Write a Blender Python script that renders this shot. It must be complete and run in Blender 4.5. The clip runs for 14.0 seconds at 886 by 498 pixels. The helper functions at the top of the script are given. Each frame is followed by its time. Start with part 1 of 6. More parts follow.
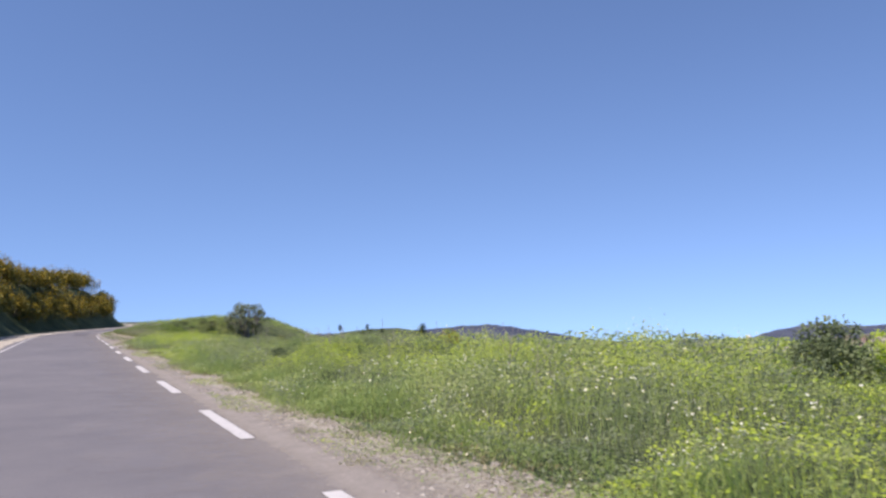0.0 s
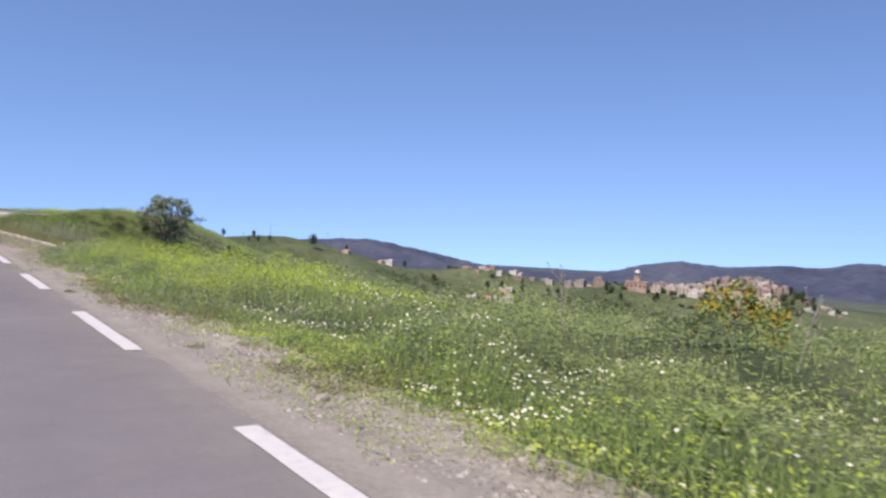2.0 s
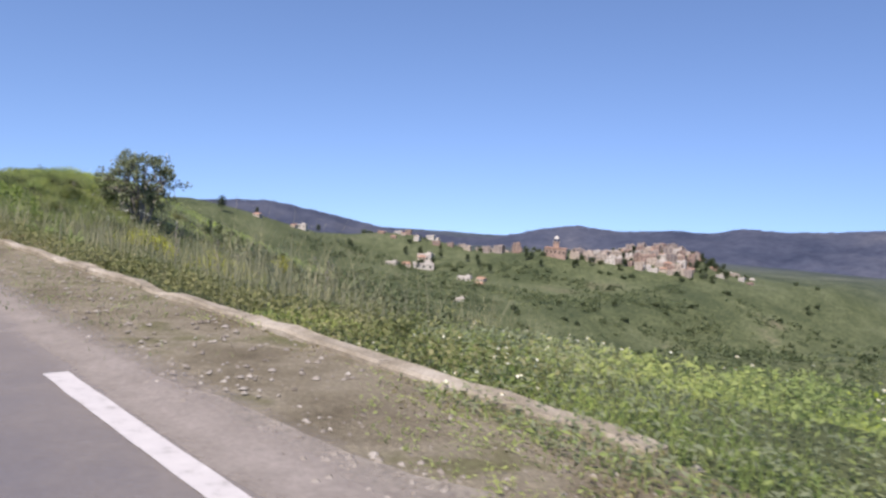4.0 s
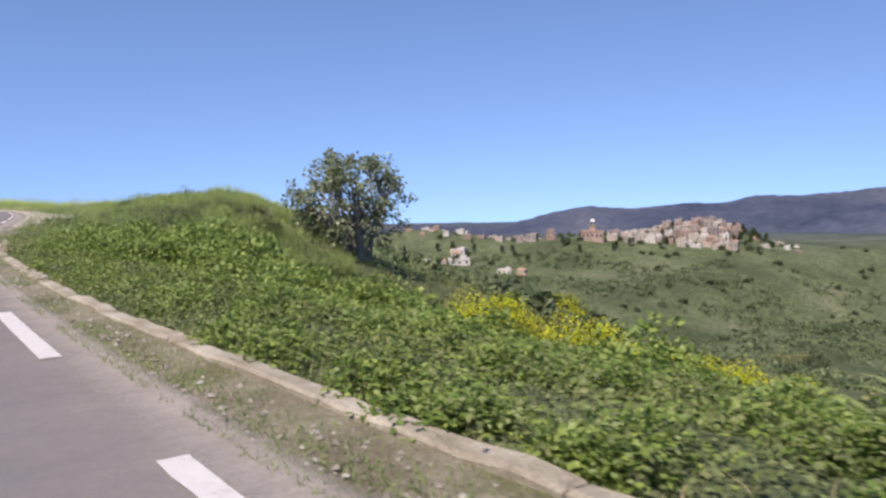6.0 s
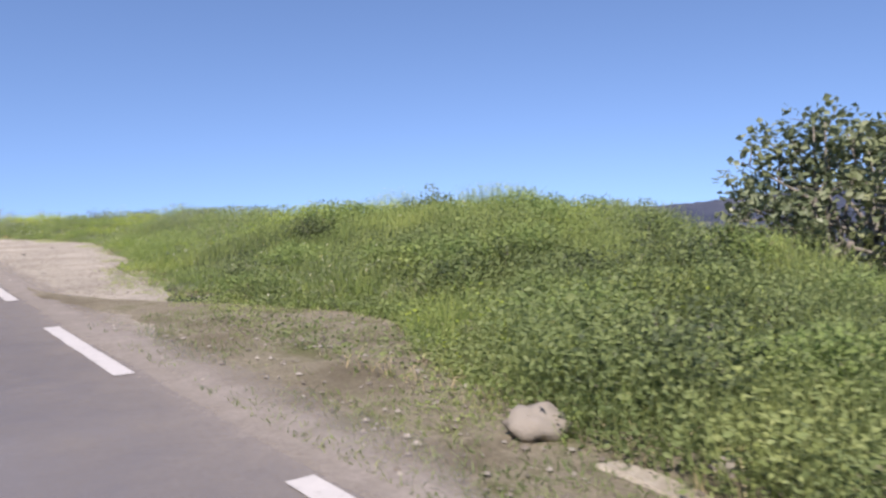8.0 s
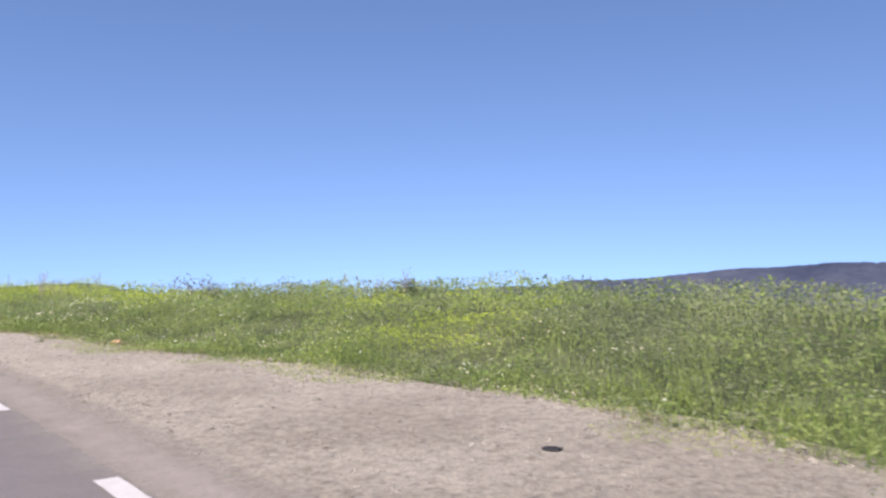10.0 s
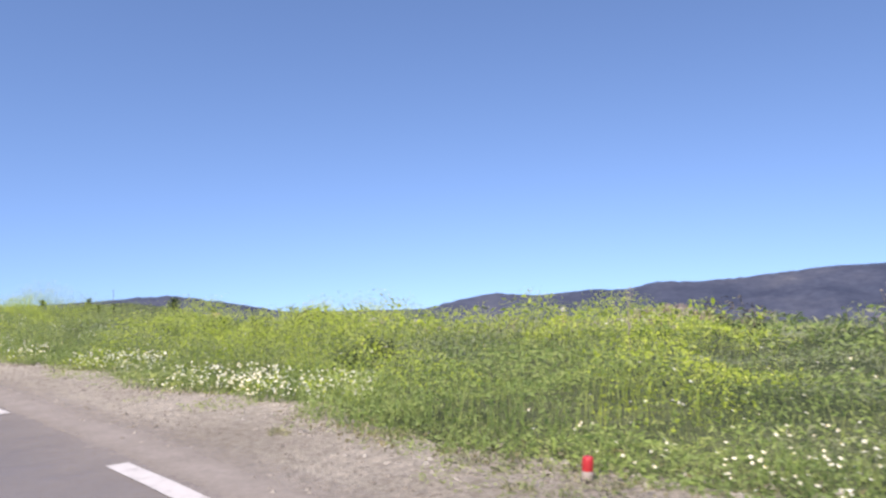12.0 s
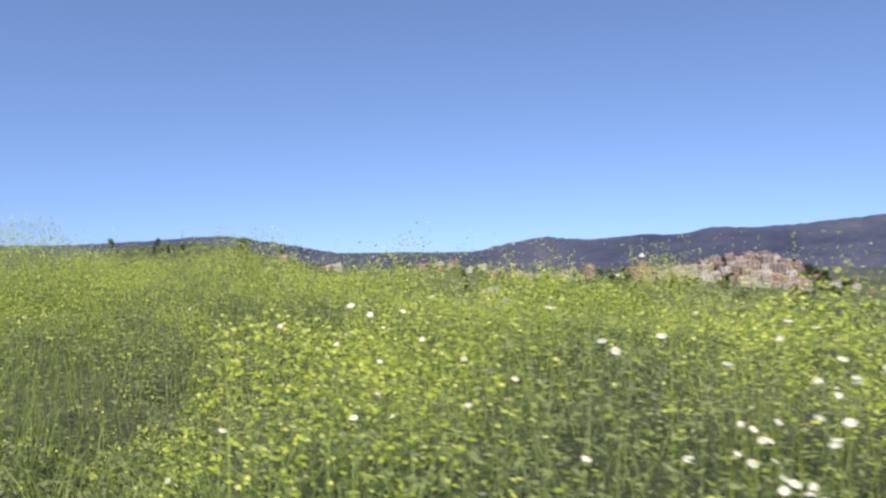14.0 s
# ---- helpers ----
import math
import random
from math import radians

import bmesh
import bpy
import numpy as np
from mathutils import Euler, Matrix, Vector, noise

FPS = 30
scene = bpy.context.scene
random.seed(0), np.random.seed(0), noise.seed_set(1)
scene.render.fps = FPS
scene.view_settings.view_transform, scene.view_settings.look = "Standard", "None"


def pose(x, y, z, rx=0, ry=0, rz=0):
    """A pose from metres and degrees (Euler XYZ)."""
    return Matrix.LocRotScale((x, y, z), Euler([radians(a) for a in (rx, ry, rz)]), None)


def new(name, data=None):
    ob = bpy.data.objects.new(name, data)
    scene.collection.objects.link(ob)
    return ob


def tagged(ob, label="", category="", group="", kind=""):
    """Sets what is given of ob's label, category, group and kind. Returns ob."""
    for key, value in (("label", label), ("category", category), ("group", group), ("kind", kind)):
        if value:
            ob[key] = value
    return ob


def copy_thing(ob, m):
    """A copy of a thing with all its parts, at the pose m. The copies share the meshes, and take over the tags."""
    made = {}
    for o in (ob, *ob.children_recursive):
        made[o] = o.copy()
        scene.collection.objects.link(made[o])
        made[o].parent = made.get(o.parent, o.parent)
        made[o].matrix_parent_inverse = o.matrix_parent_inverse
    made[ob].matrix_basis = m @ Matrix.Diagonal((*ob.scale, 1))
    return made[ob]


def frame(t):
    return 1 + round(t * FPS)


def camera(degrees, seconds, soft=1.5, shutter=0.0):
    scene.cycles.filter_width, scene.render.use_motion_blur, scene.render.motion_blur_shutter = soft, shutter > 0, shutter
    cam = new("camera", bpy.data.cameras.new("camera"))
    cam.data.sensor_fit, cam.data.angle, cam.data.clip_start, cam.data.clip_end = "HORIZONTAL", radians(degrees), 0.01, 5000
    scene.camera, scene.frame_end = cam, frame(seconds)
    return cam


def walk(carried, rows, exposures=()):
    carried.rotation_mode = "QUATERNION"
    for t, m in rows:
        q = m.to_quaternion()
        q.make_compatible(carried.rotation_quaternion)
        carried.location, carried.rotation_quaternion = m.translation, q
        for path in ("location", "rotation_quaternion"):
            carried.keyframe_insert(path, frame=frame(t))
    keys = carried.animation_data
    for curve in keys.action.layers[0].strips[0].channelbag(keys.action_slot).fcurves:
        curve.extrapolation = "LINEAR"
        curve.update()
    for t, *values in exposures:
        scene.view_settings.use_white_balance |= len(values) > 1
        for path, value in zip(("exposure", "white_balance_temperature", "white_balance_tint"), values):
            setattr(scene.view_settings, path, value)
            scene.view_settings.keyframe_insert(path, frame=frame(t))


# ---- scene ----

# ------------------------------------------------------------ camera and its walk
cam = camera(58.0, 14.0, soft=2.6, shutter=0.05)
ROWS = [
    (0.0, -2.011, -3.118, 1.461, 4.383, 1.435, -25.600),
    (0.5, -1.877, 4.279, 1.415, 3.243, 1.548, -29.349),
    (1.0, -1.901, 10.957, 1.443, -0.310, -1.103, -30.922),
    (1.5, -1.813, 17.153, 1.430, -1.404, -1.719, -32.629),
    (2.0, -1.718, 24.220, 1.402, -1.540, -3.070, -34.367),
    (2.5, -1.538, 31.047, 1.353, -2.168, -2.572, -36.600),
    (2.7, -1.463, 33.703, 1.345, -2.620, -3.000, -37.217),
    (4.8, -0.790, 60.819, 1.477, -3.817, -3.500, -42.979),
    (5.0, -0.717, 63.996, 1.500, -2.709, -3.106, -42.487),
    (5.5, -0.417, 70.553, 1.462, -3.862, -2.721, -41.084),
    (6.0, -0.014, 77.283, 1.377, -4.368, 1.067, -41.423),
    (6.5, 0.419, 83.958, 1.418, -3.351, -0.322, -43.415),
    (7.0, 0.936, 90.360, 1.416, -2.222, -1.077, -46.499),
    (7.5, 1.840, 97.010, 1.436, -3.721, 0.339, -47.101),
    (7.7, 2.292, 99.804, 1.449, -4.400, 1.200, -49.400),
    (9.8, 8.897, 124.443, 1.466, -1.131, 0.012, -55.027),
    (10.0, 9.566, 127.005, 1.434, 1.272, -0.176, -54.185),
    (10.5, 11.098, 133.427, 1.400, 3.540, -0.600, -51.050),
    (11.0, 12.680, 139.626, 1.335, 3.330, -1.100, -50.240),
    (11.5, 13.896, 145.718, 1.345, 3.340, -0.480, -49.650),
    (12.0, 14.842, 151.670, 1.375, 1.745, 1.220, -48.860),
    (12.5, 16.130, 157.916, 1.400, 1.860, 0.329, -49.034),
    (13.0, 17.400, 164.580, 1.421, 2.400, 1.147, -43.800),
    (13.5, 18.430, 171.214, 1.421, 2.250, 1.290, -40.300),
    (14.0, 19.050, 177.738, 1.421, -2.300, 0.660, -45.600),
]
walk(cam, [(t, pose(x, y, z, 90 + p, r, w)) for t, x, y, z, p, r, w in ROWS],
     exposures=[(0.0, 0.45, 6720, 20), (8.0, 0.47, 6720, 20), (9.6, 0.57, 6720, 20), (11.0, 0.51, 6720, 20), (12.05, 0.59, 6720, 20), (12.45, 0.26, 6720, 20), (13.4, 0.31, 6720, 20), (14.0, 0.42, 6720, 20)])

# ------------------------------------------------------------ light
SUN_ELEV, SUN_AZ = 52.0, 250.0      # azimuth clockwise from +y: behind the traveller's left shoulder
world = bpy.data.worlds.new("sky")
scene.world = world
world.use_nodes = True
wn, wl = world.node_tree.nodes, world.node_tree.links
sky = wn.new("ShaderNodeTexSky")
sky.sky_type = 'NISHITA'
sky.sun_disc = False
sky.sun_elevation = radians(SUN_ELEV)
sky.sun_rotation = radians(SUN_AZ)
sky.altitude, sky.air_density, sky.dust_density, sky.ozone_density = 1500, 1.0, 0.0, 6.0
wco = wn.new("ShaderNodeTexCoord")
dip = wn.new("ShaderNodeVectorMath")     # the far plain lies lower than the road: the sky starts below eye level
dip.operation = 'ADD'
dip.inputs[1].default_value = (0, 0, 0.18)
wl.new(wco.outputs["Generated"], dip.inputs[0])
wl.new(dip.outputs[0], sky.inputs["Vector"])
wl.new(sky.outputs[0], wn["Background"].inputs["Color"])
wn["Background"].inputs["Strength"].default_value = 0.145
sd = bpy.data.lights.new("sun", 'SUN')
sd.energy, sd.angle, sd.color = 5.0, radians(0.53), (1.0, 0.95, 0.86)
sun = new("sun", sd)
sa, se = radians(SUN_AZ), radians(SUN_ELEV)
sdir = Vector((math.sin(sa) * math.cos(se), math.cos(sa) * math.cos(se), math.sin(se)))
sun.rotation_euler = sdir.to_track_quat('Z', 'Y').to_euler()


# ------------------------------------------------------------ materials
def material(name, build):
    m = bpy.data.materials.new(name)
    m.use_nodes = True
    nt = m.node_tree
    nt.nodes.clear()
    out = nt.nodes.new("ShaderNodeOutputMaterial")
    nt.links.new(build(nt), out.inputs["Surface"])
    return m


def nnoise(nt, scale, detail=4.0, rough=0.6, vec=None):
    n = nt.nodes.new("ShaderNodeTexNoise")
    n.inputs["Scale"].default_value = scale
    n.inputs["Detail"].default_value = detail
    n.inputs["Roughness"].default_value = rough
    if vec is None:
        tc = nt.nodes.new("ShaderNodeTexCoord")
        vec = tc.outputs["Object"]
    nt.links.new(vec, n.inputs["Vector"])
    return n.outputs["Fac"]


def nramp(nt, fac, stops):
    r = nt.nodes.new("ShaderNodeValToRGB")
    el = r.color_ramp.elements
    while len(el) < len(stops):
        el.new(0.5)
    for e, (p, c) in zip(el, stops):
        e.position, e.color = p, (*c, 1)
    nt.links.new(fac, r.inputs["Fac"])
    return r.outputs["Color"]


def nmix(nt, fac, a, b, kind='MIX'):
    m = nt.nodes.new("ShaderNodeMix")
    m.data_type, m.blend_type = 'RGBA', kind
    for sock, val in ((m.inputs["Factor"], fac), (m.inputs["A"], a), (m.inputs["B"], b)):
        if isinstance(val, bpy.types.NodeSocket):
            nt.links.new(val, sock)
        elif isinstance(val, (int, float)):
            sock.default_value = val
        else:
            sock.default_value = (*val, 1)
    return m.outputs["Result"]


def nbump(nt, fac, dist=0.02, strength=0.6):
    b = nt.nodes.new("ShaderNodeBump")
    b.inputs["Distance"].default_value, b.inputs["Strength"].default_value = dist, strength
    nt.links.new(fac, b.inputs["Height"])
    return b.outputs["Normal"]


def nbsdf(nt, color, rough=0.8, normal=None, spec=0.3, metal=0.0):
    p = nt.nodes.new("ShaderNodeBsdfPrincipled")
    if isinstance(color, bpy.types.NodeSocket):
        nt.links.new(color, p.inputs["Base Color"])
    else:
        p.inputs["Base Color"].default_value = (*color, 1)
    p.inputs["Roughness"].default_value = rough
    p.inputs["Specular IOR Level"].default_value = spec
    p.inputs["Metallic"].default_value = metal
    if normal is not None:
        nt.links.new(normal, p.inputs["Normal"])
    return p.outputs["BSDF"]


def island(nt):
    return nt.nodes.new("ShaderNodeNewGeometry").outputs["Random Per Island"]


def leafy(name, c0, c1, c2, patch=0.5, translucent=0.35, rough=0.55, spec=0.25, vary=0.75):
    """Foliage: colour varies leaf by leaf and in drifts over the ground."""
    def build(nt):
        lo, hi = (tuple(m + (v - m) * vary for v, m in zip(c, c1)) for c in (c0, c2))
        a = nramp(nt, island(nt), [(0.0, lo), (0.5, c1), (1.0, hi)])
        drift = nramp(nt, nnoise(nt, patch, 5, 0.65), [(0.32, (0.62, 0.69, 0.66)), (0.5, (0.97, 0.98, 0.96)), (0.68, (1.36, 1.28, 1.14))])
        col = nmix(nt, 1.0, a, drift, 'MULTIPLY')
        s = nbsdf(nt, col, rough, None, spec)
        tr = nt.nodes.new("ShaderNodeBsdfTranslucent")
        nt.links.new(col, tr.inputs["Color"])
        mx = nt.nodes.new("ShaderNodeMixShader")
        mx.inputs["Fac"].default_value = translucent
        nt.links.new(s, mx.inputs[1])
        nt.links.new(tr.outputs[0], mx.inputs[2])
        return mx.outputs[0]
    return material(name, build)


def plain(name, c, rough=0.7, var=0.2, scale=8.0, spec=0.3, bump=0.004):
    def build(nt):
        n = nnoise(nt, scale, 5)
        lo, hi = tuple(v * (1 - var) for v in c), tuple(min(1, v * (1 + var)) for v in c)
        return nbsdf(nt, nramp(nt, n, [(0.3, lo), (0.7, hi)]), rough, nbump(nt, nnoise(nt, scale * 6, 4), bump), spec)
    return material(name, build)


def asphalt_build(nt):
    tone = nramp(nt, nnoise(nt, 0.22, 4, 0.55), [(0.3, (0.135, 0.129, 0.139)), (0.7, (0.17, 0.161, 0.168))])
    grain = nramp(nt, nnoise(nt, 160, 2), [(0.3, (0.78, 0.78, 0.78)), (0.7, (1.2, 1.2, 1.2))])
    blot = nramp(nt, nnoise(nt, 0.9, 5), [(0.35, (0.92, 0.92, 0.93)), (0.7, (1.06, 1.05, 1.03))])
    col = nmix(nt, 1.0, nmix(nt, 1.0, tone, grain, 'MULTIPLY'), blot, 'MULTIPLY')
    return nbsdf(nt, col, 0.85, nbump(nt, nnoise(nt, 140, 2), 0.004, 0.5), 0.25)


def dirt_build(nt):
    base = nramp(nt, nnoise(nt, 0.55, 5), [(0.3, (0.355, 0.32, 0.273)), (0.55, (0.462, 0.422, 0.365)), (0.8, (0.555, 0.513, 0.45))])
    grit = nramp(nt, nnoise(nt, 30, 5, 0.78), [(0.3, (0.58, 0.57, 0.55)), (0.62, (1.2, 1.18, 1.14))])
    lump = nramp(nt, nnoise(nt, 8, 5, 0.7), [(0.36, (0.74, 0.73, 0.71)), (0.5, (1.0, 1.0, 1.0)), (0.66, (1.14, 1.13, 1.1))])
    col = nmix(nt, 1.0, nmix(nt, 1.0, base, grit, 'MULTIPLY'), lump, 'MULTIPLY')
    return nbsdf(nt, col, 0.95, nbump(nt, nnoise(nt, 12, 7, 0.8), 0.06, 1.0), 0.15)


def verge_build(nt):
    base = nramp(nt, nnoise(nt, 0.9, 5), [(0.3, (0.13, 0.112, 0.08)), (0.44, (0.19, 0.168, 0.125)), (0.54, (0.245, 0.22, 0.17)), (0.62, (0.155, 0.148, 0.09)), (0.78, (0.12, 0.132, 0.066))])
    grit = nramp(nt, nnoise(nt, 30, 5, 0.75), [(0.3, (0.6, 0.6, 0.58)), (0.65, (1.2, 1.18, 1.12))])
    col = nmix(nt, 1.0, base, grit, 'MULTIPLY')
    return nbsdf(nt, col, 0.95, nbump(nt, nnoise(nt, 22, 6, 0.75), 0.03, 0.8), 0.1)


def ground_build(nt):
    big = nramp(nt, nnoise(nt, 0.02, 6, 0.6), [(0.34, (0.068, 0.086, 0.048)), (0.48, (0.10, 0.118, 0.064)), (0.6, (0.13, 0.148, 0.086)), (0.74, (0.185, 0.17, 0.12))])
    mid = nramp(nt, nnoise(nt, 0.12, 8, 0.75), [(0.3, (0.66, 0.70, 0.66)), (0.7, (1.28, 1.25, 1.18))])
    fine = nramp(nt, nnoise(nt, 9, 5, 0.75), [(0.3, (0.6, 0.6, 0.6)), (0.7, (1.3, 1.3, 1.25))])
    tuft = nramp(nt, nnoise(nt, 0.45, 7, 0.7), [(0.42, (0.6, 0.66, 0.62)), (0.56, (1.08, 1.06, 1.04)), (0.7, (1.22, 1.18, 1.1))])
    col = nmix(nt, 1.0, nmix(nt, 1.0, nmix(nt, 1.0, big, mid, 'MULTIPLY'), fine, 'MULTIPLY'), tuft, 'MULTIPLY')
    # haze of distance painted in: the far wooded country blends to blue-grey
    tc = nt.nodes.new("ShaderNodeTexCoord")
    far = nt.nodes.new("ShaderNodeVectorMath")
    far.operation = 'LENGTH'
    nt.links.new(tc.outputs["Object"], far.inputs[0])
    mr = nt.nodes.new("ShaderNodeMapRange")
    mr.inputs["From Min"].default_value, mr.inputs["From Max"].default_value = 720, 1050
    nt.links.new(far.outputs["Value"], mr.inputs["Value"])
    hazed_woods = nramp(nt, nnoise(nt, 0.01, 7, 0.65), [(0.35, (0.045, 0.058, 0.07)), (0.7, (0.085, 0.095, 0.115))])
    col = nmix(nt, mr.outputs["Result"], col, hazed_woods)
    return nbsdf(nt, col, 0.95, nbump(nt, nnoise(nt, 2.5, 6, 0.7), 0.3, 0.7), 0.1)


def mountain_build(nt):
    # forest tones with the distant haze mixed into the colour as blue-grey
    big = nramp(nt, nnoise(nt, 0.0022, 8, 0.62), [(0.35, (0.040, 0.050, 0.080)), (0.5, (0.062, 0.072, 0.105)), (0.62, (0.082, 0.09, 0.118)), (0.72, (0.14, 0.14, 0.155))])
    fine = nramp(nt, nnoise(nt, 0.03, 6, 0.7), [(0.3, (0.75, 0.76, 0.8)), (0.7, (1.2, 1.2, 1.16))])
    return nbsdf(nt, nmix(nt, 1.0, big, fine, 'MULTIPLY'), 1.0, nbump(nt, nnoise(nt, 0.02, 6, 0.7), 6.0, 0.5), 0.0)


def paint_build(nt):
    wear = nramp(nt, nnoise(nt, 9, 6, 0.75), [(0.27, (0.28, 0.265, 0.25)), (0.44, (0.47, 0.452, 0.438)), (0.8, (0.56, 0.54, 0.52))])
    return nbsdf(nt, wear, 0.7, nbump(nt, nnoise(nt, 120, 2), 0.004), 0.3)


def concrete_build(nt):
    base = nramp(nt, nnoise(nt, 2.2, 6, 0.65), [(0.3, (0.17, 0.145, 0.105)), (0.46, (0.30, 0.265, 0.21)), (0.6, (0.39, 0.35, 0.29)), (0.78, (0.49, 0.45, 0.385))])
    grit = nramp(nt, nnoise(nt, 45, 4, 0.7), [(0.32, (0.7, 0.7, 0.68)), (0.65, (1.12, 1.12, 1.1))])
    return nbsdf(nt, nmix(nt, 1.0, base, grit, 'MULTIPLY'), 0.92, nbump(nt, nnoise(nt, 30, 5, 0.7), 0.02, 0.8), 0.2)


def stone_build(nt):
    a = nramp(nt, island(nt), [(0.0, (0.14, 0.122, 0.10)), (0.5, (0.235, 0.21, 0.178)), (1.0, (0.34, 0.315, 0.275))])
    return nbsdf(nt, a, 0.9, nbump(nt, nnoise(nt, 40, 4), 0.01), 0.2)


M_ASPHALT = material("asphalt", asphalt_build)
M_DIRT = material("gravel_dirt", dirt_build)
M_VERGE = material("dry_verge", verge_build)
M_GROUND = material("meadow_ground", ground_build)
M_MOUNT = material("hazy_forest_mountain", mountain_build)
M_PAINT = material("road_paint", paint_build)
M_CONC = material("old_concrete", concrete_build)
M_STONE = material("stone", stone_build)
M_GRASS = leafy("grass", (0.26, 0.325, 0.105), (0.37, 0.44, 0.155), (0.50, 0.55, 0.245), 0.5, 0.5, vary=0.4, spec=0.15)
M_WEED = leafy("weed_leaves", (0.205, 0.28, 0.09), (0.295, 0.38, 0.135), (0.41, 0.49, 0.205), 0.5, 0.45, vary=0.4, spec=0.15)
M_SAGE = leafy("grey_green_weeds", (0.20, 0.235, 0.14), (0.275, 0.31, 0.185), (0.37, 0.40, 0.26), 0.5, 0.45, vary=0.4, spec=0.15)
M_MUSTLEAF = leafy("mustard_stems", (0.38, 0.50, 0.06), (0.50, 0.61, 0.085), (0.60, 0.69, 0.14), 0.5, 0.55, vary=0.4, spec=0.15)
M_MUSTARD = leafy("mustard_petals", (0.56, 0.65, 0.10), (0.66, 0.74, 0.15), (0.76, 0.80, 0.26), 0.7, 0.45)
M_DAISY = leafy("daisy_petals", (0.74, 0.74, 0.66), (0.82, 0.82, 0.74), (0.86, 0.86, 0.82), 0.9, 0.25)
M_DAISYEYE = leafy("daisy_centres", (0.68, 0.48, 0.03), (0.75, 0.55, 0.04), (0.8, 0.62, 0.06), 0.9, 0.1)
M_STRAW = leafy("dry_straw", (0.36, 0.29, 0.17), (0.48, 0.40, 0.25), (0.60, 0.52, 0.35), 0.7, 0.25)
M_BRAMBLE = leafy("bramble_leaves", (0.085, 0.135, 0.028), (0.19, 0.27, 0.06), (0.37, 0.44, 0.125), 0.6, 0.42, 0.48, 0.35)
M_SCRUB = leafy("olive_scrub", (0.15, 0.16, 0.065), (0.23, 0.24, 0.10), (0.36, 0.345, 0.18), 0.9, 0.4)
M_THORN = leafy("thorny_scrub_leaves", (0.07, 0.095, 0.035), (0.14, 0.17, 0.06), (0.26, 0.275, 0.12), 0.8, 0.35)
M_FIG = leafy("fig_leaves", (0.10, 0.13, 0.065), (0.19, 0.225, 0.12), (0.32, 0.35, 0.215), 0.6, 0.3, 0.42, 0.4)
M_DARKLEAF = leafy("dark_tree_leaves", (0.035, 0.052, 0.022), (0.055, 0.078, 0.034), (0.085, 0.11, 0.052), 0.3, 0.2)
M_SHRUB = leafy("valley_shrub_leaves", (0.065, 0.09, 0.042), (0.105, 0.135, 0.065), (0.16, 0.19, 0.095), 0.2, 0.3)
M_BRUSH = leafy("valley_brush_leaves", (0.12, 0.155, 0.072), (0.185, 0.225, 0.11), (0.26, 0.295, 0.155), 0.15, 0.35)
M_BROOM = leafy("broom_blossom", (0.50, 0.54, 0.02), (0.60, 0.63, 0.03), (0.70, 0.72, 0.06), 0.8, 0.4)
M_BROOMDARK = leafy("broom_twigs", (0.10, 0.10, 0.025), (0.15, 0.14, 0.035), (0.22, 0.19, 0.05), 0.5, 0.25)
M_OCHRE = leafy("ochre_blossom", (0.27, 0.17, 0.015), (0.36, 0.245, 0.02), (0.45, 0.33, 0.04), 0.4, 0.25)
M_LUSH = leafy("lush_weed_leaves", (0.14, 0.185, 0.068), (0.225, 0.28, 0.11), (0.33, 0.385, 0.18), 0.7, 0.4, vary=0.6)
M_PALE = leafy("pale_grass", (0.22, 0.23, 0.13), (0.31, 0.31, 0.19), (0.42, 0.40, 0.27), 0.7, 0.35)
M_FRESH = leafy("fresh_grass", (0.205, 0.285, 0.08), (0.295, 0.40, 0.12), (0.40, 0.50, 0.185), 0.6, 0.5, vary=0.5, spec=0.15)
M_FADED = leafy("faded_weed_leaves", (0.15, 0.125, 0.065), (0.21, 0.19, 0.095), (0.28, 0.27, 0.15), 0.8, 0.3)
M_PURPLE = leafy("dark_red_weed", (0.13, 0.035, 0.05), (0.19, 0.06, 0.075), (0.26, 0.11, 0.11), 0.8, 0.2)
M_BARK = plain("bark", (0.21, 0.19, 0.165), 0.9, 0.3, 14)
M_DRYBUSH = plain("dry_bush_twigs", (0.13, 0.115, 0.09), 0.9, 0.3, 20)
M_STALK = plain("dead_stalks", (0.29, 0.255, 0.225), 0.9, 0.25, 20)


# ------------------------------------------------------------ ground plan
def vnoise(x, y, cell, seed=0):
    """Smooth value noise in 0..1 over the plan."""
    x, y = np.asarray(x, float) / cell, np.asarray(y, float) / cell
    xi, yi = np.floor(x).astype(np.int64), np.floor(y).astype(np.int64)
    fx, fy = x - xi, y - yi
    fx, fy = fx * fx * (3 - 2 * fx), fy * fy * (3 - 2 * fy)

    def h(a, b):
        n = (a * 374761393 + b * 668265263 + seed * 974634777) & 0x7fffffff
        n = ((n ^ (n >> 13)) * 1274126177) & 0x7fffffff
        return ((n ^ (n >> 16)) & 0xffff) / 65535.0
    return (h(xi, yi) * (1 - fx) + h(xi + 1, yi) * fx) * (1 - fy) + (h(xi, yi + 1) * (1 - fx) + h(xi + 1, yi + 1) * fx) * fy


def fbm(x, y, cell, seed=0, octaves=4):
    v, a, tot = 0, 1.0, 0
    for o in range(octaves):
        v = v + a * vnoise(x, y, cell / 2 ** o, seed + o)
        tot, a = tot + a, a * 0.5
    return v / tot


def sstep(a, b, v):
    k = np.clip((np.asarray(v, float) - a) / (b - a), 0, 1)
    return k * k * (3 - 2 * k)


